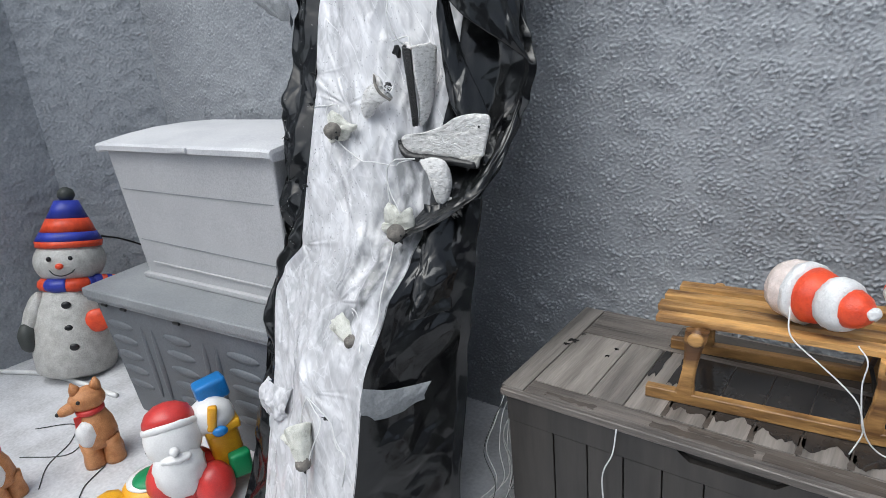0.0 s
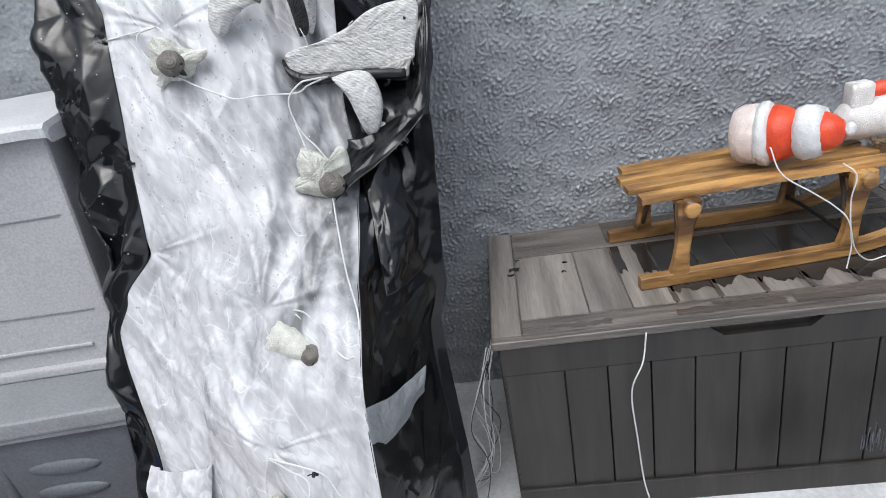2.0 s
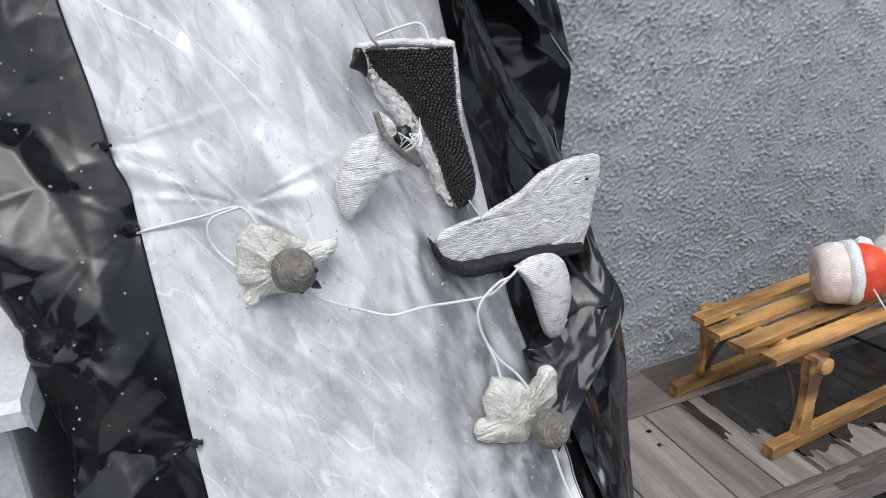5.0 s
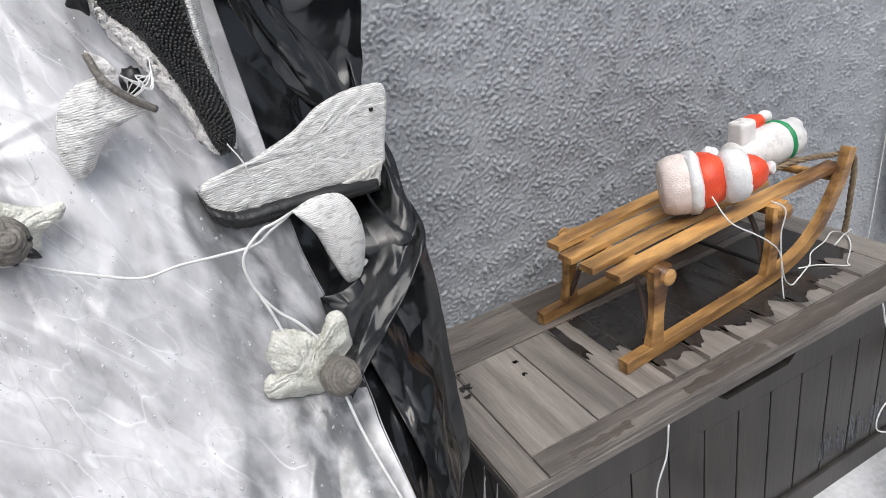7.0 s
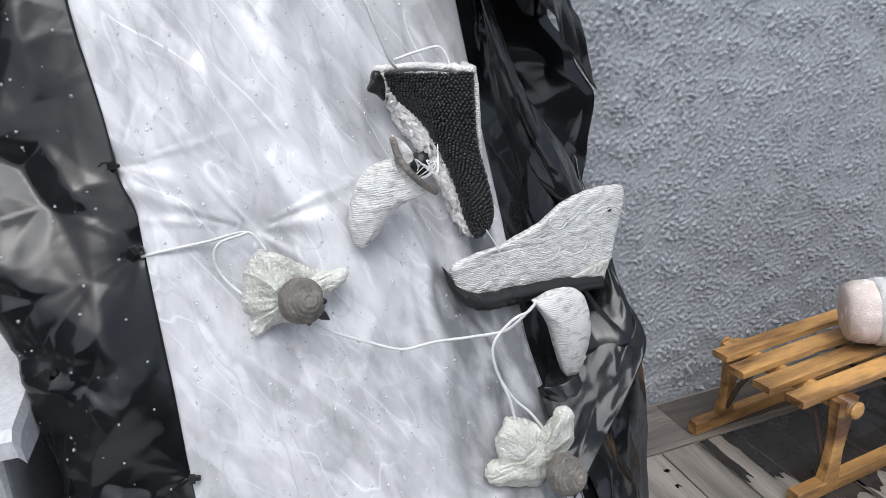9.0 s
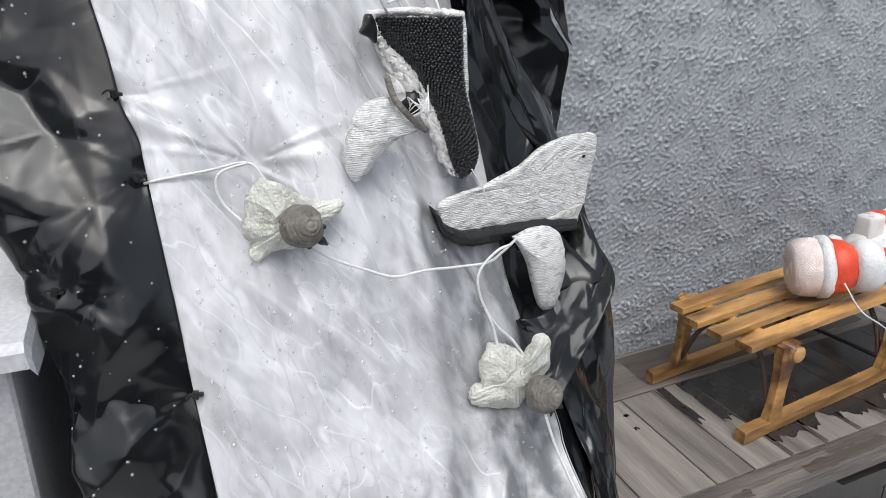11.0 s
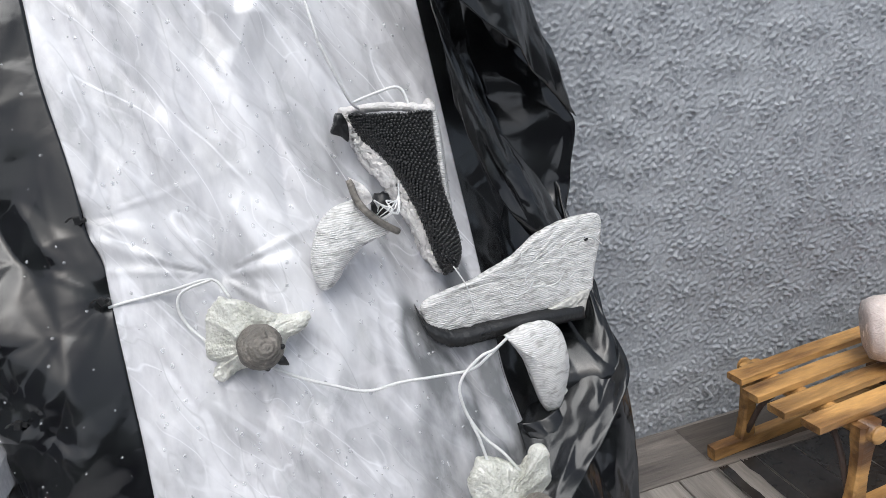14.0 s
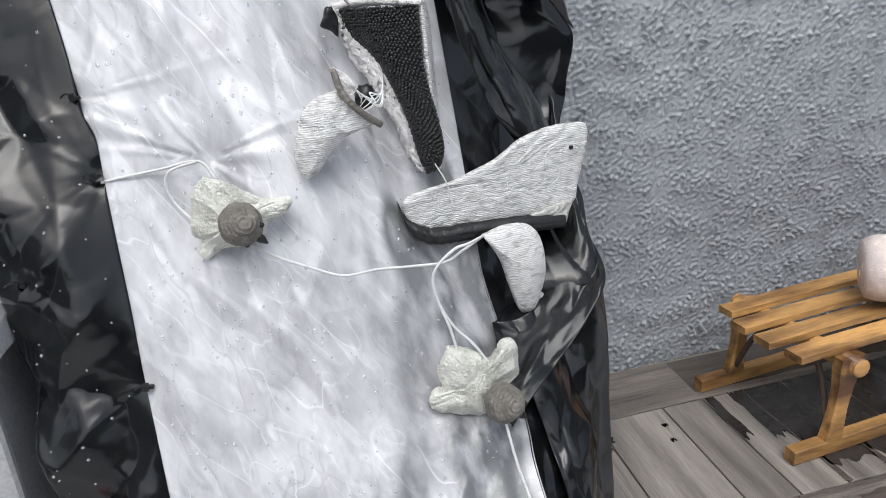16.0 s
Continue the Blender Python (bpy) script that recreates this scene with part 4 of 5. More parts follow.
sole = smooth_line([(-0.381, -0.610, 1.394), (-0.374, -0.616, 1.372), (-0.355, -0.620, 1.354), (-0.325, -0.618, 1.343), (-0.256, -0.606, 1.338), (-0.174, -0.594, 1.329), (-0.104, -0.576, 1.318)], 8)
bm = bmesh.new()
prev = None
for i, c in enumerate(sole):
    w0 = 0.006 + 0.007 * min(1, i / 14)
    ring = [bm.verts.new(local(c) + Vector(o) + Vector((0, 0.0015 * rng.uniform(-1, 1), 0.0012 * rng.uniform(-1, 1)))) for o in ((0, -0.006, w0 * 0.8), (0, 0.050, w0 * 0.9), (0, 0.050, -w0 * 0.4), (0, 0.002, -w0), (0, -0.008, -w0 * 0.6))]
    if prev:
        for k in range(5):
            bm.faces.new((prev[k], prev[(k + 1) % 5], ring[(k + 1) % 5], ring[k]))
    else:
        bm.faces.new(ring)
    prev = ring
bm.faces.new(prev[::-1])
part("black_edge", bm, BEADS, fig, "black beaded lower edge", smooth=True)
bm = bmesh.new()
for k in range(8):
    cx, cz, rr, a0 = rng.uniform(0.13, 0.28), rng.uniform(-0.18, -0.13), rng.uniform(0.012, 0.03), rng.uniform(0, 6.3)
    q = [(cx + rr * math.cos(a0 + i * 0.8) * 1.2, -0.054 + 0.14 * cx - 0.004 * rng.random(), cz + rr * math.sin(a0 + i * 0.8) * 0.8) for i in range(rng.randint(4, 6))]
    tube(q, 0.0011, 5, 6, bm)
tube([(0.05, -0.045, -0.12), (0.062, -0.06, -0.15), (0.066, -0.072, -0.19)], 0.0011, 5, 6, bm)
tagged(part("light_wire", bm, WHITE_WIRE, fig, "thin white light wires", smooth=True), kind="stuff")
bm = ball((0.004, 0.003, 0.004), (0.286, 0.002, -0.140), u=10, v=8)
part("hole", bm, DOT, fig, "small dark hole", smooth=True)
shard("flipper", [(-0.266, 1.345), (-0.220, 1.352), (-0.183, 1.341), (-0.167, 1.308), (-0.165, 1.258), (-0.187, 1.203), (-0.212, 1.200), (-0.227, 1.244), (-0.240, 1.297)], 0.022, SILVER, "grey silvery curved flipper", 0.010, lift=0.062)
shard("torn_end", [(-0.208, 1.206), (-0.180, 1.222), (-0.150, 1.208), (-0.122, 1.186), (-0.098, 1.160), (-0.118, 1.148), (-0.135, 1.158), (-0.150, 1.146), (-0.172, 1.166), (-0.196, 1.178)], 0.010, FROST, "torn pale end below the flipper", 0.010, lift=0.055)
tuft = bmesh.new()
for k in range(40):
    a = Vector((rng.uniform(-0.19, -0.13), -0.640, rng.uniform(1.17, 1.205)))
    e = a + Vector((rng.uniform(0.01, 0.04), rng.uniform(-0.008, 0.004), rng.uniform(-0.030, 0.002)))
    tube([local(a), local(a.lerp(e, 0.5) + Vector((0, -0.005, 0.004))), local(e)], 0.0013, 4, 3, tuft, end=0.0005)
tagged(part("torn_tuft", tuft, FROST, fig, "torn pale fibre tuft below the flipper", smooth=True), kind="stuff")

# white wiring over the film
WIRES = [
    [(-0.790, -0.600, 1.505), (-0.764, -0.606, 1.509), (-0.705, -0.610, 1.513), (-0.654, -0.610, 1.516), (-0.634, -0.625, 1.490)],
    [(-0.654, -0.614, 1.517), (-0.691, -0.622, 1.511), (-0.701, -0.626, 1.493), (-0.695, -0.630, 1.467), (-0.675, -0.645, 1.443)],
    [(-0.600, -0.690, 1.408), (-0.567, -0.692, 1.383), (-0.526, -0.694, 1.360), (-0.483, -0.696, 1.340), (-0.435, -0.696, 1.340), (-0.386, -0.698, 1.336), (-0.336, -0.698, 1.333), (-0.310, -0.698, 1.345), (-0.270, -0.67, 1.352)],
    [(-0.270, -0.67, 1.352), (-0.300, -0.704, 1.357), (-0.322, -0.710, 1.355), (-0.350, -0.712, 1.335), (-0.360, -0.714, 1.312), (-0.355, -0.720, 1.276), (-0.338, -0.728, 1.240), (-0.316, -0.735, 1.213), (-0.296, -0.740, 1.178)],
    [(-0.353, -0.724, 1.268), (-0.347, -0.732, 1.246), (-0.340, -0.735, 1.205)],
    [(-0.292, -0.79, 1.113), (-0.287, -0.83, 1.05), (-0.272, -0.88, 0.969), (-0.255, -0.93, 0.90), (-0.25, -0.965, 0.87)],
    [(-0.478, -0.868, 0.902), (-0.460, -0.878, 0.881), (-0.462, -0.89, 0.845)],
    [(-0.478, -0.868, 0.902), (-0.430, -0.878, 0.893), (-0.383, -0.895, 0.885), (-0.345, -0.925, 0.835), (-0.29, -0.99, 0.82), (-0.258, -1.02, 0.84)],
    [(-0.478, -0.870, 0.900), (-0.415, -0.885, 0.885), (-0.379, -0.91, 0.849), (-0.372, -0.925, 0.815)],
    [(-0.385, -0.95, 0.775), (-0.390, -0.965, 0.70), (-0.402, -0.985, 0.62), (-0.395, -1.06, 0.56), (-0.36, -1.09, 0.50), (-0.30, -1.11, 0.49), (-0.33, -1.13, 0.34), (-0.34, -1.17, 0.12)],
    [(-0.494, -1.070, 0.636), (-0.507, -1.085, 0.590), (-0.510, -1.10, 0.545)],
    [(-0.494, -1.070, 0.636), (-0.448, -1.085, 0.608), (-0.408, -1.10, 0.572), (-0.444, -1.14, 0.457), (-0.452, -1.18, 0.322), (-0.46, -1.21, 0.10)],
    [(-0.494, -1.070, 0.636), (-0.420, -1.085, 0.616), (-0.370, -1.09, 0.590), (-0.345, -1.10, 0.535), (-0.30, -1.11, 0.49)],
    [(-0.445, -0.530, 1.800), (-0.430, -0.530, 1.752), (-0.415, -0.520, 1.712), (-0.400, -0.500, 1.697)],
    [(-0.470, -0.44, 2.0), (-0.455, -0.485, 1.90), (-0.445, -0.530, 1.800)],
    [(-0.415, -0.548, 1.712), (-0.38, -0.55, 1.720), (-0.345, -0.55, 1.722), (-0.335, -0.56, 1.69)],
]
for k, q in enumerate(WIRES):
    q = [(x, y - (0.022 if z < 1.0 else 0), z) for x, y, z in q]
    tagged(part("white_wire", tube(q, 0.0022, 6, 8), WHITE_WIRE, None, smooth=True), "thin white light-string wire looped over the milky film", "wire", "light-string wires")

# ---- plank-look chest ----
def prism(outline, y0, y1):
    """A slab from an outline of (x, z), from y0 back to y1."""
    b = bmesh.new()
    front = [b.verts.new((x, y0, z)) for x, z in outline]
    rear = [b.verts.new((x, y1, z)) for x, z in outline]
    n = len(outline)
    b.faces.new(front)
    b.faces.new(rear[::-1])
    for i in range(n):
        b.faces.new((front[i], rear[i], rear[(i + 1) % n], front[(i + 1) % n]))
    return b


chest = thing("storage_chest", (0, 0, 0), "grey-brown plank-look plastic storage chest with a wet lid", "storage chest")
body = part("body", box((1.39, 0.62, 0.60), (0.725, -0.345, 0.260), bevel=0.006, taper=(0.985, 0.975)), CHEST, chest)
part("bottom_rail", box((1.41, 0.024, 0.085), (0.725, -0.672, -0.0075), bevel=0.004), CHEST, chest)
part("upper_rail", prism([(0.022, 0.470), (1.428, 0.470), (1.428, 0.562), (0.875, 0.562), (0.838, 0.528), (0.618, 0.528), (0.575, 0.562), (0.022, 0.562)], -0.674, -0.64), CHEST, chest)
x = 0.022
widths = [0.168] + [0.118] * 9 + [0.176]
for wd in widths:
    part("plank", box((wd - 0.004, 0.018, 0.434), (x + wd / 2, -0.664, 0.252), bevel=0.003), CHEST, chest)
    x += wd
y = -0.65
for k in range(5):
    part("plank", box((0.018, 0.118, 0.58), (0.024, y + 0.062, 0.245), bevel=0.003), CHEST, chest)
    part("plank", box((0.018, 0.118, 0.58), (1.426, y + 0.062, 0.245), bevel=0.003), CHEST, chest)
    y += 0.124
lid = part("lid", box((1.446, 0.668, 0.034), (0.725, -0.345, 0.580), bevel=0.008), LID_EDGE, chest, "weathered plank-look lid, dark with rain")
lip = part("lid_lip", box((1.45, 0.022, 0.026), (0.725, -0.672, 0.575), bevel=0.007, segs=3), LID_EDGE, chest)
TOP = 0.603


def board(x0, x1, y0, y1, mat=LID):
    return part("board", box((x1 - x0 - 0.004, y1 - y0 - 0.004, 0.014), ((x0 + x1) / 2, (y0 + y1) / 2, TOP - 0.007), bevel=0.003), mat, lid)


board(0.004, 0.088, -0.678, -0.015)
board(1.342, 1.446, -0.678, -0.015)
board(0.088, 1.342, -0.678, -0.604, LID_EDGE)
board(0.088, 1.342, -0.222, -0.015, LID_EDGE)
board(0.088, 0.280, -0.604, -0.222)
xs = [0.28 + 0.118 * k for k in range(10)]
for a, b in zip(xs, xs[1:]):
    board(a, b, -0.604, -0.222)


def puddle(x0, x1, y0, y1, seed, ragged=(0.02, 0.006, 0.004), mat=WET):
    """A thin film of rainwater on one plank: y0 its ragged front edge, y1 its back edge."""
    b = bmesh.new()
    n = 26
    lines = []
    for i in range(n + 1):
        u = i / n
        wave = ragged[0] * noise.noise(Vector((u * 2.2 + seed, seed, 0))) + ragged[1] * noise.noise(Vector((u * 9, seed, 2))) + ragged[1] * 0.5 * noise.noise(Vector((u * 30, seed, 5)))
        back = ragged[2] * noise.noise(Vector((u * 7, seed, 9)))
        lines.append([b.verts.new((x0 + (x1 - x0) * u + ragged[2] * noise.noise(Vector((k * 3.1, seed, u))), y0 + (y1 - y0) * k / 6 + wave * (1 - k / 6) ** 2 + back * k / 6, TOP + 0.0014)) for k in range(7)])
    for l0, l1 in zip(lines, lines[1:]):
        for k in range(6):
            b.faces.new((l0[k], l1[k], l1[k + 1], l0[k + 1]))
    return tagged(part("wet_patch", b, mat, None), "dark rainwater film soaked into the chest lid", "puddle", "wet patches on the lid", "stuff")


fronts = (-0.535, -0.545, -0.53, -0.555, -0.55, -0.565, -0.55, -0.50)
for k, (a, b) in enumerate(zip(xs[1:], xs[2:])):
    if k == 0:
        puddle(a + 0.072, b - 0.002, -0.43, -0.226, 3, (0.05, 0.010, 0.012))
        puddle(a + 0.003, a + 0.030, -0.40, -0.226, 4, (0.03, 0.010, 0.006))
    else:
        puddle(a + 0.002, b - 0.002, fronts[k], -0.226, 5 + k, (0.045, 0.014, 0.001))
        puddle(a - 0.006, a + 0.010, -0.601, fronts[k] + 0.03, 25 + k, (0.004, 0.004, 0.004), DAMP)
puddle(0.40, 1.30, -0.190, -0.030, 41, (0.03, 0.010, 0.002), DAMP)
for a, b, y0, y1 in ((0.50, 0.78, -0.668, -0.640), (0.80, 1.34, -0.672, -0.612), (0.60, 0.80, -0.634, -0.612), (0.16, 0.33, -0.668, -0.648)):
    puddle(a, b, y0, y1, a * 50, (0.012, 0.006, 0.008), DAMP)
for at, r in (((0.085, -0.30), 0.016), ((0.075, -0.335), 0.010), ((0.25, -0.29), 0.007), ((0.24, -0.35), 0.006), ((0.10, -0.24), 0.006)):
    puddle(at[0] - r, at[0] + r, at[1] - r * 0.7, at[1] + r * 0.7, at[0] * 90, (0.012, 0.006, 0.006))

# ---- wooden sled ----
sled = thing("sled", (0.437, -0.510, 0), "honey-brown wooden slatted sled with curved runners standing on the chest", "sled", rz=5.0)


def bar(line, wide, tall, bm=None):
    """A rectangular bar along points in an x-z plane."""
    b = bmesh.new() if bm is None else bm
    prev = None
    for i, c in enumerate(line):
        t = (line[min(i + 1, len(line) - 1)] - line[max(i - 1, 0)]).normalized()
        up = Vector((-t.z, 0, t.x))
        q = 0.15
        ring = [b.verts.new(c + Vector((0, 1, 0)) * wide / 2 * sy * ky + up * tall / 2 * sz * kz) for sy, sz, ky, kz in
                ((-1, -1, 1, 1 - q), (-1, 1, 1, 1 - q), (-1, 1, 1 - q, 1), (1, 1, 1 - q, 1), (1, 1, 1, 1 - q), (1, -1, 1, 1 - q), (1, -1, 1 - q, 1), (-1, -1, 1 - q, 1))]
        if prev:
            for k in range(8):
                b.faces.new((prev[k], prev[(k + 1) % 8], ring[(k + 1) % 8], ring[k]))
        else:
            b.faces.new(ring)
        prev = ring
    b.faces.new(prev[::-1])
    return b


def runner_line(y):
    return smooth_line([(0.0, y, 0.623), (0.3, y, 0.623), (0.545, y, 0.624), (0.645, y, 0.632), (0.744, y, 0.658), (0.827, y, 0.712), (0.885, y, 0.782), (0.925, y, 0.845), (0.950, y, 0.912)], 8)


for y in (0.0, 0.325):
    part("runner", bar(runner_line(y), 0.030, 0.038), WOOD, sled)
for y, x0, x1, z1 in ((0.036, 0.020, 0.948, 0.850), (0.116, 0.006, 0.71, 0.856), (0.196, 0.008, 0.71, 0.856), (0.276, 0.036, 0.948, 0.850)):
    part("slat", bar([Vector((x0, y, 0.863)), Vector((x0 + 0.25, y, 0.864)), Vector((x1 - 0.3, y, 0.860)), Vector((x1, y, z1))], 0.050, 0.019), WOOD, sled)
for x0 in (0.142, 0.612):
    b = tube([(x0, -0.030, 0.834), (x0, 0.16, 0.834), (x0, 0.355, 0.834)], 0.0215, 14, 3)
    for y in (-0.030, 0.355):
        ball((0.0225, 0.009, 0.0225), (x0, y, 0.834), bm=b, u=16, v=10)
    part("crossbar", b, WOOD, sled, smooth=True)
    for y in (0.0, 0.325):
        b = bmesh.new()
        prev = None
        for z, hw, hd in ((0.634, 0.028, 0.016), (0.67, 0.022, 0.015), (0.72, 0.019, 0.014), (0.78, 0.022, 0.015), (0.82, 0.030, 0.017), (0.852, 0.032, 0.017)):
            xx = x0 - 0.030 + 0.030 * (z - 0.634) / 0.22
            ring = [b.verts.new((xx + sx * hw, y + sy * hd, z)) for sx, sy in ((-1, -0.7), (-0.7, -1), (0.7, -1), (1, -0.7), (1, 0.7), (0.7, 1), (-0.7, 1), (-1, 0.7))]
            if prev:
                for k in range(8):
                    b.faces.new((prev[k], prev[(k + 1) % 8], ring[(k + 1) % 8], ring[k]))
            else:
                b.faces.new(ring)
            prev = ring
        b.faces.new(prev[::-1])
        part("leg", b, WOOD, sled)
        k = 1 if y < 0.1 else -1
        part("brace", tube([(x0 - 0.03, y + k * 0.012, 0.66), (x0 - 0.015, y + k * 0.05, 0.76), (x0, y + k * 0.10, 0.825)], 0.0075, 8, 4), BROWN, sled, "dark rusty brace", smooth=True)
part("tie_rod", tube([(0.58, 0.01, 0.668), (0.59, 0.16, 0.665), (0.58, 0.315, 0.668)], 0.006, 8, 4), IRON, sled, "thin dark iron rod", smooth=True)
part("front_bar", tube([(0.920, 0.005, 0.822), (0.920, 0.16, 0.822), (0.920, 0.32, 0.822)], 0.014, 10, 3), WOOD, sled, smooth=True)


def rope(pts, radius=0.0085):
    """Three strands laid round a smooth line."""
    line = smooth_line(pts, 14)
    b = bmesh.new()
    for s in range(3):
        strand = []
        for i, c in enumerate(line):
            t = (line[min(i + 1, len(line) - 1)] - line[max(i - 1, 0)]).normalized()
            u = t.orthogonal().normalized()
            a = i * 0.55 + s * 2 * math.pi / 3
            strand.append(c + (u * math.cos(a) + t.cross(u) * math.sin(a)) * radius * 0.5)
        tube(None, radius * 0.58, 6, 1, b, line=strand)
    return b


part("rope", rope([(0.70, 0.10, 0.885), (0.76, 0.09, 0.892), (0.85, 0.06, 0.896), (0.91, 0.035, 0.890), (0.965, 0.0, 0.885), (0.976, -0.008, 0.83), (0.972, -0.008, 0.74), (0.970, -0.006, 0.66), (0.968, -0.004, 0.625)]), ROPE, sled, "weathered brown pull rope", smooth=True)
part("rope", rope([(0.70, 0.10, 0.888), (0.73, 0.15, 0.888), (0.78, 0.14, 0.888), (0.85, 0.08, 0.890)]), ROPE, sled, "weathered brown pull rope", smooth=True)


# ---- figures of one mesh ----
def figure(name, pieces, m, label, category, group=""):
    """One mesh of several coloured pieces: rows of (bmesh, material)."""
    mats, bm = [], bmesh.new()
    for b, mat in pieces:
        if mat not in mats:
            mats.append(mat)
        for f in b.faces:
            f.material_index, f.smooth = mats.index(mat), True
        join(bm, b)
    me = bpy.data.meshes.new(name)
    bmesh.ops.recalc_face_normals(bm, faces=bm.faces)
    bm.to_mesh(me)
    bm.free()
    for mat in mats:
        me.materials.append(mat)
    ob = new(name, me)
    ob.matrix_world = m
    return tagged(ob, label, category, group)


def wobble(b, amount=0.002, freq=60):
    for v in b.verts:
        v.co += Vector((noise.noise(v.co * freq), noise.noise(v.co * freq + Vector((9, 0, 0))), noise.noise(v.co * freq + Vector((0, 9, 0))))) * amount
    return b


# lying along z of its own axes, foot first
pieces = [
    (wobble(lathe([(0.050, 0.0), (0.066, 0.006), (0.074, 0.03), (0.076, 0.065), (0.070, 0.085)], 32)), ROSY),
    (wobble(lathe([(0.066, 0.068), (0.079, 0.074), (0.080, 0.098), (0.068, 0.108)], 32), 0.005, 90), SNOWY),
    (wobble(lathe([(0.064, 0.100), (0.071, 0.112), (0.066, 0.140), (0.054, 0.165), (0.046, 0.172)], 32)), RED),
    (wobble(lathe([(0.042, 0.162), (0.060, 0.170), (0.066, 0.190), (0.064, 0.215), (0.056, 0.232), (0.044, 0.236)], 32), 0.005, 90), SNOWY),
    (wobble(lathe([(0.045, 0.226), (0.047, 0.238), (0.040, 0.262), (0.026, 0.282), (0.008, 0.290)], 28)), RED),
    (wobble(ball((0.016, 0.016, 0.015), (0, 0.004, 0.296)), 0.003, 90), SNOWY),
]
axis = Vector((0.235, -0.165, 0.02)).normalized().to_track_quat("Z", "Y").to_matrix().to_4x4()
figure("light_figure", pieces, Matrix.Translation((0.757, -0.315, 0.957)) @ axis @ Matrix.Diagonal((1.10, 1.10, 0.95, 1)), "white and orange-red acrylic winter light figure lying on the sled", "light figure", "figures on the sled")
pieces = [
    (wobble(lathe([(0.030, 0.0), (0.052, 0.02), (0.058, 0.08), (0.060, 0.13), (0.066, 0.18), (0.062, 0.235), (0.056, 0.27), (0.030, 0.285)], 28)), ACRYLIC),
    (wobble(box((0.062, 0.055, 0.11), (-0.055, 0.0, 0.055), (0, 90, 0), 0.012, 3), 0.002), ACRYLIC),
    (wobble(lathe([(0.063, 0.198), (0.068, 0.202), (0.068, 0.214), (0.063, 0.218)], 28)), GREEN),
    (wobble(ball((0.030, 0.030, 0.060), (-0.062, 0.052, 0.15)), 0.004), RED),
    (wobble(ball((0.020, 0.020, 0.026), (-0.070, 0.052, 0.212)), 0.003), SNOWY),
    (wobble(ball((0.035, 0.03, 0.03), (-0.01, 0.045, -0.025)), 0.004), SNOWY),
    (wobble(ball((0.014, 0.014, 0.012), (-0.020, 0.055, -0.045)), 0.003), RED),
    (wobble(ball((0.028, 0.03, 0.022), (-0.03, 0.0, 0.275)), 0.004), ACRYLIC),
]
axis = Matrix(((0, 0, 1), (0, 1, 0), (-1, 0, 0))).to_4x4()
figure("light_figure", pieces, pose(1.048, -0.285, 0.936, 0, 0, 0) @ axis, "white acrylic light figure with a green band lying on the sled", "light figure", "figures on the sled")

# wires of the figures and over the chest
for q, r in (
    ([(0.80, -0.455, 0.955), (0.815, -0.50, 0.892), (0.89, -0.515, 0.834), (0.945, -0.520, 0.79), (0.985, -0.520, 0.742), (1.01, -0.520, 0.655), (1.05, -0.515, 0.612), (1.10, -0.50, 0.608), (1.19, -0.47, 0.608)], 0.0022),
    ([(0.965, -0.50, 0.90), (0.99, -0.525, 0.872), (0.985, -0.520, 0.80), (0.995, -0.520, 0.70), (1.0, -0.520, 0.66), (0.98, -0.545, 0.609)], 0.0020),
    ([(1.19, -0.47, 0.608), (1.25, -0.43, 0.608), (1.33, -0.416, 0.612), (1.385, -0.401, 0.620), (1.41, -0.43, 0.612), (1.36, -0.48, 0.608), (1.27, -0.53, 0.608), (1.25, -0.545, 0.608), (1.20, -0.49, 0.608), (1.145, -0.465, 0.608)], 0.0022),
    ([(1.32, -0.455, 0.616), (1.43, -0.42, 0.609), (1.458, -0.42, 0.585), (1.462, -0.41, 0.35), (1.50, -0.38, 0.02), (1.75, -0.20, -0.04), (2.15, -0.05, -0.02), (2.25, -0.018, 0.25), (2.28, -0.018, 0.80), (2.31, -0.018, 1.5)], 0.0026),
    ([(0.412, -0.690, 0.575), (0.400, -0.692, 0.483), (0.367, -0.692, 0.384), (0.377, -0.692, 0.213), (0.390, -0.698, 0.05), (0.41, -0.72, GZ + 0.003)], 0.0024),
    ([(1.187, -0.690, 0.569), (1.225, -0.690, 0.47), (1.30, -0.690, 0.37), (1.345, -0.690, 0.28), (1.335, -0.690, 0.20), (1.255, -0.692, 0.155), (1.24, -0.70, 0.09), (1.33, -0.72, 0.05)], 0.0024),
    ([(1.36, -0.685, 0.57), (1.40, -0.69, 0.50), (1.44, -0.69, 0.36)], 0.0020),
):
    tagged(part("white_wire", tube(q, r, 6, 8), WHITE_WIRE, None, smooth=True), "thin white light-string wire trailing over sled and chest", "wire", "trailing light wires")

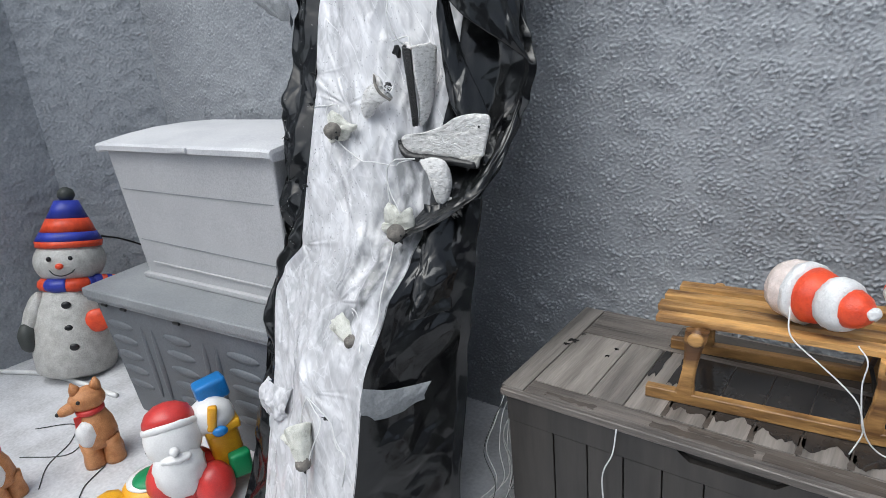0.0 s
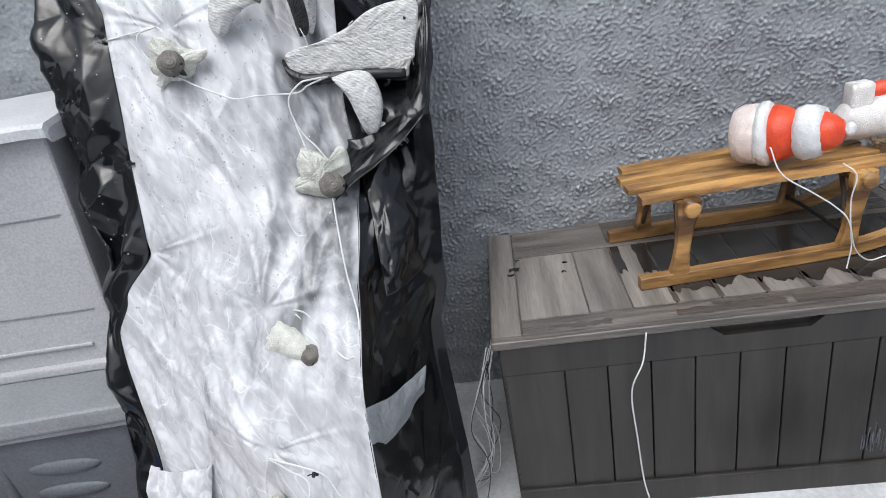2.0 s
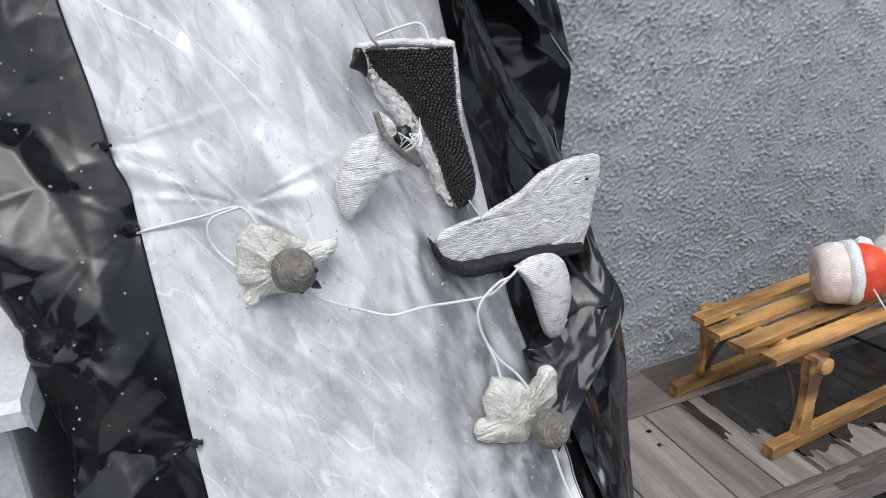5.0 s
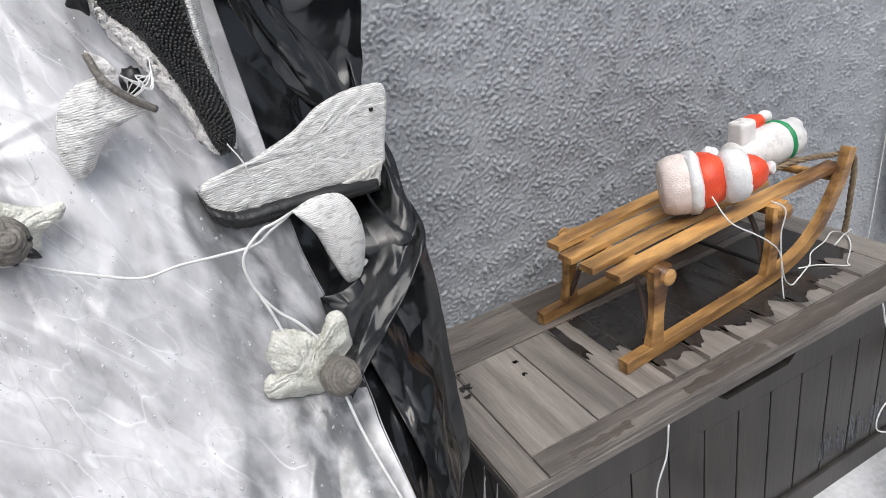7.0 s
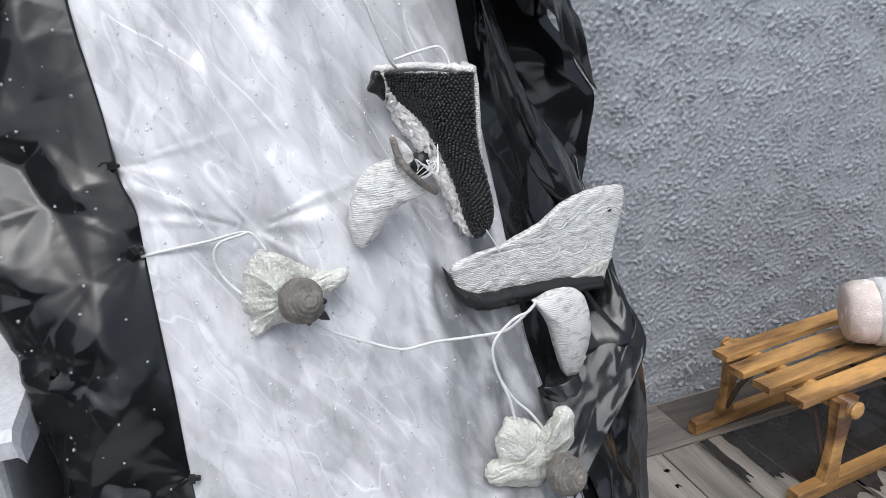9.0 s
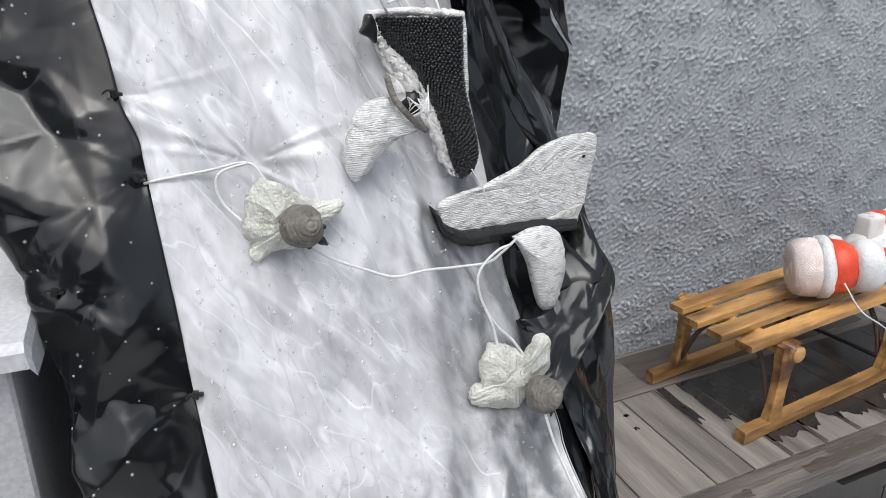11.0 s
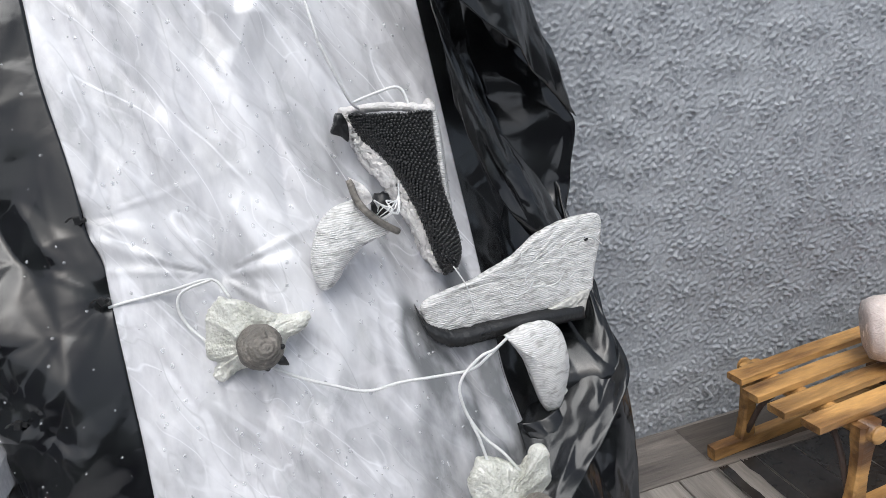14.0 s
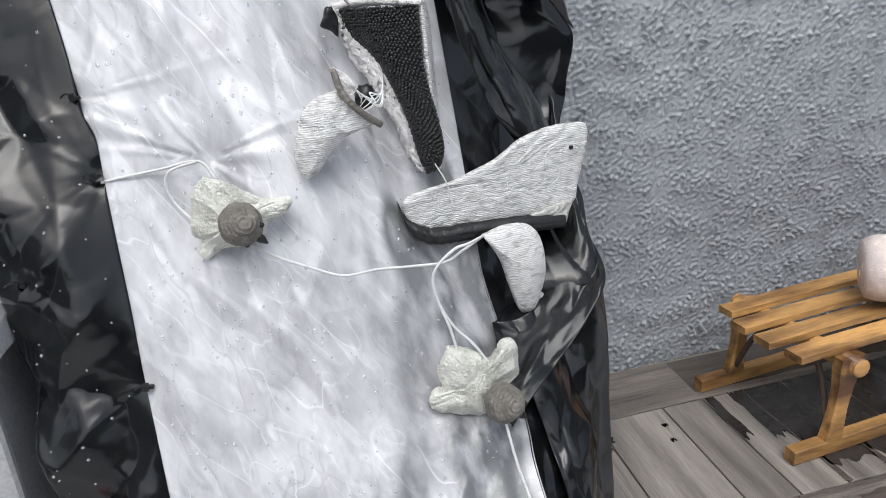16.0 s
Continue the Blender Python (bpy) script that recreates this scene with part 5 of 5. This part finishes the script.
# tangle of thin wires between column and chest
rng = random.Random(23)
for k in range(9):
    x0 = rng.uniform(-0.07, -0.02)
    y0 = rng.uniform(-0.66, -0.45)
    q = [(x0 + 0.045, y0, rng.uniform(0.50, 0.58)), (x0 + 0.01, y0 - 0.02, 0.42), (x0 - 0.01 + rng.uniform(-0.04, 0.02), y0 - 0.03, 0.28), (x0 + rng.uniform(-0.04, 0.03), y0 - 0.02, 0.14), (x0 - 0.05 + rng.uniform(-0.05, 0.04), y0 - 0.06, 0.02), (x0 - 0.09, y0 + rng.uniform(-0.1, 0.1), GZ + 0.003)]
    tagged(part("loose_wire", tube(q, 0.0016, 5, 6), WHITE_WIRE if k % 3 else DARK_WIRE, None, smooth=True), "thin tangled light wire hanging beside the chest", "wire", "wires beside the chest")


# ---- stacked storage boxes ----
def tapered(name, size, foot, z0, z1, mat, parent, label="", bevel=0.012):
    b = box((size[0], size[1], z1 - z0), (0, 0, (z0 + z1) / 2), bevel=bevel, segs=3, taper=(foot[0] / size[0], foot[1] / size[1]))
    return part(name, b, mat, parent, label)


low = thing("storage_box", (-1.66, -0.52, 0), "slate-grey ribbed plastic storage box with a paler lid", "storage box", "stacked boxes", rz=5.5)
tapered("body", (1.30, 0.78, 0), (1.04, 0.76, 0), GZ, 0.60, DARKGREY, low)
part("lid", box((1.39, 0.84, 0.055), (0, 0, 0.632), bevel=0.014, segs=3), MIDGREY, low, "mid-grey dusty lid")
part("lid_rim", box((1.37, 0.82, 0.02), (0, 0, 0.597), bevel=0.006), MIDGREY, low)
for x in (-0.50, -0.03, 0.44):
    for j in range(5):
        z = 0.13 + 0.085 * j
        b = ball((0.105, 0.014, 0.024), (x * (0.86 + 0.13 * z / 0.6), -0.3795 - 0.016 * z, z), (0, 2, 0), u=18, v=8)
        part("rib", b, DARKGREY, low, smooth=True)
for x in (-0.32, -0.23, 0.17, 0.26):
    b = ball((0.020, 0.013, 0.21), (x * 0.92, -0.3845, 0.30), (0, 12 * x, 0), u=12, v=14)
    part("rib", b, DARKGREY, low, smooth=True)
for x in (-0.52, -0.36, 0.05):
    part("latch", box((0.045, 0.012, 0.012), (x, -0.418, 0.588), bevel=0.003), DOT, low, "small dark latch slot")

up = thing("storage_box", (-1.585, -0.425, 0.66), "light grey tapered plastic storage box with a pale lid", "storage box", "stacked boxes", rz=3.6)
tapered("body", (1.18, 0.60, 0), (1.06, 0.56, 0), 0.0, 0.67, LIGHTGREY, up)
part("foot_rim", box((1.10, 0.60, 0.026), (0, -0.004, 0.014), bevel=0.006), LIGHTGREY, up)
b = bmesh.new()
rows = []
for y, z in ((yy, zz0 + 0.05) for yy, zz0 in ((-0.335, 0.622), (-0.337, 0.645), (-0.325, 0.655), (-0.16, 0.672), (0.0, 0.678), (0.16, 0.672), (0.325, 0.655), (0.337, 0.645), (0.335, 0.622))):
    rows.append([b.verts.new((x, y * ky, z - dz)) for x, ky, dz in ((-0.622, 0.98, 0.018), (-0.618, 1, 0.004), (-0.57, 1, 0), (0.0, 1, 0), (0.57, 1, 0), (0.618, 1, 0.004), (0.622, 0.98, 0.018))])
for r0, r1 in zip(rows, rows[1:]):
    for i in range(6):
        b.faces.new((r0[i], r0[i + 1], r1[i + 1], r1[i]))
b.faces.new([r[0] for r in rows])
b.faces.new([r[-1] for r in rows][::-1])
b.faces.new(rows[0][::-1] + rows[-1])
part("lid", b, LIDGREY, up, "pale grey slightly domed lid")
part("lid_catch", box((0.10, 0.02, 0.022), (0.06, -0.338, 0.690), (0, 0, 0), 0.006), LIDGREY, up, "pale moulded catch")
part("seam", box((1.02, 0.003, 0.004), (0.0, -0.288, 0.20), (0, 1.2, 0), 0.001), MIDGREY, up, "thin dark scratch")
part("seam", box((1.08, 0.003, 0.004), (0.0, -0.296, 0.47), (0, 0.2, 0), 0.001), MIDGREY, up, "thin dark scratch")
part("fold", box((0.92, 0.008, 0.010), (0.0, -0.286, 0.085), (0, 0.6, 0), 0.003), LIGHTGREY, up)

# ---- snowman ----
snow = thing("snowman_light", Matrix.Translation((-2.95, -0.93, GZ)) @ pose(0, 0, 0, 0, 0, 56) @ pose(0, 0, 0, -12, 9, 0), "frosted acrylic snowman light with red and blue striped hat", "snowman")
part("body", wobble(lathe([(0.17, 0.0), (0.215, 0.03), (0.23, 0.14), (0.225, 0.27), (0.195, 0.42), (0.15, 0.52), (0.12, 0.56)], 36), 0.004, 40), FROST, snow, smooth=True)
part("head", wobble(ball((0.195, 0.185, 0.155), (0, 0, 0.69), u=32, v=20), 0.003, 40), FROST, snow, smooth=True)
prof = [(0.178, 0.775), (0.180, 0.812), (0.150, 0.865), (0.112, 0.945), (0.062, 1.050)]
for k, (p0, p1) in enumerate(zip(prof, prof[1:])):
    part("hat_band", lathe([(p0[0], p0[1]), (p1[0] + 0.002, p1[1])], 32, squash=0.95), (RED, BLUE)[k % 2], snow, ("orange-red hat stripe", "blue hat stripe")[k % 2], smooth=True)
part("pompom", wobble(ball((0.048, 0.048, 0.045), (0, 0, 1.085)), 0.006, 60), DARK_WIRE, snow, "dark green pompom", smooth=True)
for k in range(8):
    a0, a1 = 2 * math.pi * k / 8, 2 * math.pi * (k + 1) / 8
    b = tube([(0.135 * math.cos(a0), 0.135 * math.sin(a0), 0.555), (0.142 * math.cos((a0 + a1) / 2), 0.142 * math.sin((a0 + a1) / 2), 0.553), (0.135 * math.cos(a1), 0.135 * math.sin(a1), 0.555)], 0.042, 10, 4)
    part("scarf_piece", b, (RED, BLUE)[k % 2], snow, ("orange-red scarf stripe", "blue scarf stripe")[k % 2], smooth=True)
for k in range(4):
    part("scarf_piece", ball((0.045, 0.035, 0.04), (0.15 + 0.028 * k, -0.06 + 0.01 * k, 0.565 - 0.004 * k)), (BLUE, RED)[k % 2], snow, ("blue scarf stripe", "orange-red scarf stripe")[k % 2], smooth=True)
for x, z in ((0.0, 0.445), (0.01, 0.31), (0.035, 0.20)):
    part("button", ball((0.026, 0.012, 0.022), (x, -0.19 - 0.13 * (0.45 - z) , z)), DOT, snow, "black button", smooth=True)
for x in (-0.055, 0.055):
    part("eye", ball((0.013, 0.008, 0.015), (x - 0.02, -0.176, 0.715)), DOT, snow, "black eye", smooth=True)
part("nose", ball((0.022, 0.022, 0.018), (-0.02, -0.192, 0.672)), RED, snow, "orange-red nose", smooth=True)
part("mouth", tube([(-0.075, -0.172, 0.650), (-0.05, -0.180, 0.624), (-0.01, -0.182, 0.615), (0.035, -0.176, 0.630), (0.055, -0.168, 0.652)], 0.0035, 6, 6), DOT, snow, "thin black mouth", smooth=True)
part("arm", wobble(ball((0.055, 0.06, 0.16), (-0.20, -0.06, 0.36), (0, 14, 0)), 0.004), FROST, snow, smooth=True)
part("mitten", wobble(ball((0.052, 0.05, 0.088), (-0.225, -0.10, 0.25), (0, -8, 0)), 0.004), DARK_WIRE, snow, "dark mitten", smooth=True)
part("heart", wobble(ball((0.075, 0.03, 0.07), (0.155, -0.17, 0.34)), 0.003), RED, snow, "orange-red mitten", smooth=True)
part("cord", tube([(0.14, 0.05, 0.83), (0.26, 0.14, 0.80), (0.40, 0.22, 0.74), (0.52, 0.30, 0.70)], 0.006, 6, 6), DOT, snow, "black cord", smooth=True)

# ---- fox ----
def fox(at, rz, label, k=1.0):
    t = thing("fox_light", Matrix.Translation(at) @ pose(0, 0, 0, 0, 0, rz) @ Matrix.Diagonal((k, k, k, 1)), label, "animal light", "fox lights")
    part("body", wobble(lathe([(0.055, 0.09), (0.082, 0.10), (0.088, 0.15), (0.078, 0.21), (0.058, 0.26), (0.045, 0.275)], 28), 0.004, 50), FOX, t, smooth=True)
    part("belly", wobble(ball((0.052, 0.045, 0.072), (-0.032, -0.048, 0.175)), 0.003), SNOWY, t, "white belly", smooth=True)
    for x, y in ((-0.04, -0.035), (0.045, -0.04), (-0.035, 0.04), (0.04, 0.04)):
        part("leg", wobble(lathe([(0.046, 0.0), (0.048, 0.02), (0.040, 0.07), (0.044, 0.13)], 18, pose(x, y, 0)), 0.003, 60), FOX, t, smooth=True)
    hd = part("head", wobble(ball((0.078, 0.062, 0.060), (0, 0, 0.33)), 0.003, 50), FOX, t, smooth=True)
    part("muzzle", wobble(ball((0.055, 0.032, 0.026), (-0.075, -0.012, 0.312), (0, -12, 10)), 0.002), FOX, hd, smooth=True)
    part("nose", ball((0.011, 0.011, 0.010), (-0.126, -0.022, 0.303), u=10, v=8), DOT, hd, "black nose", smooth=True)
    part("eye", ball((0.010, 0.007, 0.010), (-0.032, -0.053, 0.345), u=10, v=8), DOT, hd, "black eye", smooth=True)
    for x in (-0.035, 0.045):
        part("ear", wobble(lathe([(0.028, 0.0), (0.022, 0.025), (0.006, 0.052)], 14, pose(x, 0.0, 0.372, 0, 10 * (1 if x > 0 else -1), 0)), 0.002), FOX, hd, smooth=True)
    sc = part("scarf", lathe([(0.050, 0.262), (0.062, 0.268), (0.062, 0.285), (0.050, 0.292)], 24), SCARLET, t, "dark red scarf", smooth=True)
    part("scarf_end", wobble(box((0.030, 0.012, 0.10), (-0.058, -0.045, 0.225), (0, 4, 20), 0.004), 0.002), SCARLET, sc, "dark red scarf end")
    return t


fox((-1.905, -1.265, GZ), 66, "russet acrylic fox light with a white belly and dark red scarf")
fox((-2.02, -1.665, GZ), 110, "bright orange acrylic fox light with a white chest", 0.9)

# ---- moulded winter figure with a sack ----
def set_back(b):
    """Tips a cap backwards off the brow."""
    bmesh.ops.transform(b, matrix=Matrix.Translation((0, 0.022, 0.40)) @ Matrix.Rotation(radians(-30), 4, "X") @ Matrix.Translation((0, 0, -0.40)), verts=b.verts)
    return b


pieces = [
    (wobble(ball((0.115, 0.10, 0.135), (0, 0, 0.335), u=28, v=20), 0.004, 30), PAINTED),
    (set_back(wobble(lathe([(0.108, 0.385), (0.104, 0.42), (0.084, 0.458), (0.045, 0.482), (0.008, 0.488)], 28, squash=0.95), 0.003)), SCARLET),
    (set_back(wobble(lathe([(0.106, 0.366), (0.115, 0.376), (0.114, 0.392), (0.100, 0.400)], 28, squash=0.95), 0.004, 60)), PAINTED),
    (wobble(ball((0.020, 0.022, 0.018), (0, -0.108, 0.335)), 0.002), PAINTED),
    (wobble(ball((0.060, 0.030, 0.020), (0, -0.098, 0.295)), 0.006, 50), PAINTED),
    (wobble(ball((0.105, 0.09, 0.135), (0, -0.045, 0.205), u=28, v=20), 0.012, 38), PAINTED),
    (wobble(ball((0.155, 0.12, 0.135), (0.0, 0.03, 0.11)), 0.004), SCARLET),
    (wobble(ball((0.085, 0.085, 0.10), (0.115, -0.075, 0.10)), 0.004), SCARLET),
    (wobble(box((0.13, 0.12, 0.26), (0.19, 0.05, 0.19), (0, -4, 8), 0.03, 3), 0.003), YELLOW),
    (wobble(box((0.15, 0.14, 0.05), (0.19, 0.05, 0.305), (0, -4, 8), 0.02, 3), 0.004), YELLOW),
    (wobble(ball((0.10, 0.08, 0.085), (0.16, 0.04, 0.36)), 0.005), PAINTED),
    (wobble(box((0.135, 0.09, 0.10), (0.185, 0.10, 0.455), (0, -6, 12), 0.02, 3), 0.003), SKYBLUE),
    (wobble(box((0.040, 0.03, 0.12), (0.165, -0.03, 0.385), (0, 12, 0), 0.014, 3), 0.002), YELLOW),
    (wobble(ball((0.032, 0.02, 0.024), (0.185, -0.05, 0.325)), 0.002), SKYBLUE),
    (wobble(box((0.09, 0.06, 0.12), (0.235, -0.035, 0.13), (0, 0, 8), 0.02, 3), 0.003), GREEN),
]
figure("moulded_figure", pieces, pose(-1.262, -1.215, GZ, 0, 0, 62) @ Matrix.Diagonal((0.98, 0.98, 0.95, 1)), "white, red and yellow moulded plastic winter figure with a sack", "garden figure")
pieces = [
    (wobble(lathe([(0.065, 0.0), (0.068, 0.02), (0.068, 0.07), (0.056, 0.09), (0.03, 0.096)], 8), 0.003), YELLOW),
    (wobble(lathe([(0.13, 0.0), (0.132, 0.03), (0.118, 0.08), (0.10, 0.10)], 30, pose(0.17, 0.03, 0.0)), 0.003), YELLOW),
    (wobble(lathe([(0.095, 0.10), (0.098, 0.106), (0.08, 0.112)], 30, pose(0.17, 0.03, 0.0)), 0.002), PAINTED),
    (wobble(ball((0.08, 0.08, 0.03), (0.175, 0.02, 0.105)), 0.002), GREEN),
]
figure("moulded_toy", pieces, pose(-1.47, -1.447, GZ, 0, 0, 62), "yellow and green moulded plastic toy on the pale floor", "toy")

# ---- floor clutter ----
tagged(part("white_pole", tube([(-3.40, -1.20, GZ + 0.014), (-3.1, -1.07, GZ + 0.014), (-2.75, -1.0, GZ + 0.014), (-2.40, -0.96, GZ + 0.014)], 0.014, 10, 6), WHITE_WIRE, None, smooth=True), "thin white plastic pole lying on the floor", "pole")
for q in (
    [(-2.3, -1.50, GZ + 0.003), (-2.1, -1.36, GZ + 0.003), (-2.15, -1.22, GZ + 0.003), (-2.0, -1.18, GZ + 0.003), (-1.95, -1.26, GZ + 0.003), (-1.86, -1.24, GZ + 0.003)],
    [(-1.75, -1.15, GZ + 0.003), (-1.62, -1.10, GZ + 0.003), (-1.50, -1.12, GZ + 0.003), (-1.38, -1.10, GZ + 0.003)],
    [(-1.84, -1.30, GZ + 0.003), (-1.78, -1.42, GZ + 0.003), (-1.70, -1.50, GZ + 0.003), (-1.70, -1.62, GZ + 0.003)],
    [(-2.5, -1.35, GZ + 0.003), (-2.35, -1.22, GZ + 0.003), (-2.2, -1.30, GZ + 0.003), (-2.1, -1.45, GZ + 0.003), (-1.95, -1.55, GZ + 0.003)],
):
    tagged(part("dark_wire", tube(q, 0.0028, 5, 8), DARK_WIRE, None, smooth=True), "thin dark green wire lying on the pale floor", "wire", "wires on the floor")

# fallen twig tree
tree = thing("twig_tree", (1.02, -0.90, GZ), "fallen ornamental twig tree with grey trunk and square base", "ornamental tree")
lean = Matrix(((0.81, 0.47, 0.34, -0.21), (-0.59, 0.66, 0.46, -0.09), (0.0, -0.57, 0.82, 0.065), (0, 0, 0, 1)))
b = box((0.25, 0.026, 0.14), (0, 0, 0), bevel=0.004)
bmesh.ops.transform(b, matrix=lean, verts=b.verts)
base = part("base_plate", b, BROWN, tree, "brown square base plate")
b = box((0.254, 0.040, 0.010), (0, 0.004, 0.074), bevel=0.003)
bmesh.ops.transform(b, matrix=lean, verts=b.verts)
part("base_edge", b, WHITE_WIRE, base, "white edge of the base")
trunk_line = [(-0.12, -0.085, 0.05), (-0.058, -0.07, 0.08), (0.12, 0.0, 0.175), (0.305, 0.068, 0.27), (0.436, 0.173, 0.35), (0.70, 0.30, 0.45)]
part("trunk", wobble(tube(trunk_line, 0.036, 14, 10, end=0.018), 0.006, 30), BARK, tree, smooth=True)
rng = random.Random(5)
for k in range(26):
    t = rng.uniform(0.5, 1.0)
    c = smooth_line(trunk_line, 10)[int(t * 50)]
    d = Vector((rng.uniform(-0.3, 0.8), rng.uniform(-0.6, 0.8), rng.uniform(-0.5, 1.0))).normalized() * rng.uniform(0.10, 0.26)
    mid = c + d * 0.5 + Vector((rng.uniform(-0.03, 0.03), rng.uniform(-0.03, 0.03), rng.uniform(-0.03, 0.03)))
    e = c + d
    e.z = max(e.z, 0.01)
    b = tube([c, mid, e], 0.0045, 5, 5, end=0.0016)
    f = mid + Vector((rng.uniform(-0.1, 0.1), rng.uniform(-0.1, 0.1), rng.uniform(0, 0.1)))
    tube([mid, mid.lerp(f, 0.6) + Vector((0.01, 0, 0)), f], 0.003, 5, 4, b, end=0.0012)
    part("twig", b, IRON, tree, "dark bare twig", smooth=True)

scuff = bmesh.new()
for k in range(90):
    x0 = rng.uniform(1.0, 1.40)
    tall = rng.uniform(0.02, 0.07) + 0.13 * rng.random() ** 2 * (x0 - 0.95) / 0.45
    box((rng.uniform(0.0012, 0.0045), 0.0010, tall), (x0, -0.6735, 0.06 + tall * 0.5 + rng.uniform(0, 0.05)), (0, rng.uniform(-2, 2), 0), 0, bm=scuff)
tagged(part("scuff_mark", scuff, DARKGREY, chest, "pale vertical scuff marks"), kind="stuff")
tagged(part("stone_block", wobble(box((0.34, 0.24, 0.15), (1.80, -0.66, GZ + 0.075), (0, 0, 20), 0.02, 3), 0.004, 20), STONE), "pale yellowish stone block lying on the floor", "stone block")
panel = thing("upright_screen", (2.50, -0.10, 0.0), "dark grey upright board at the end of the wall", "board")
part("board", box((0.40, 0.03, 1.9), (0.0, 0.0, 1.30), bevel=0.004), BOARD, panel)
for x in (-0.15, 0.15):
    part("foot", box((0.05, 0.05, 0.41), (x, 0.0, 0.155), bevel=0.004), BOARD, panel)
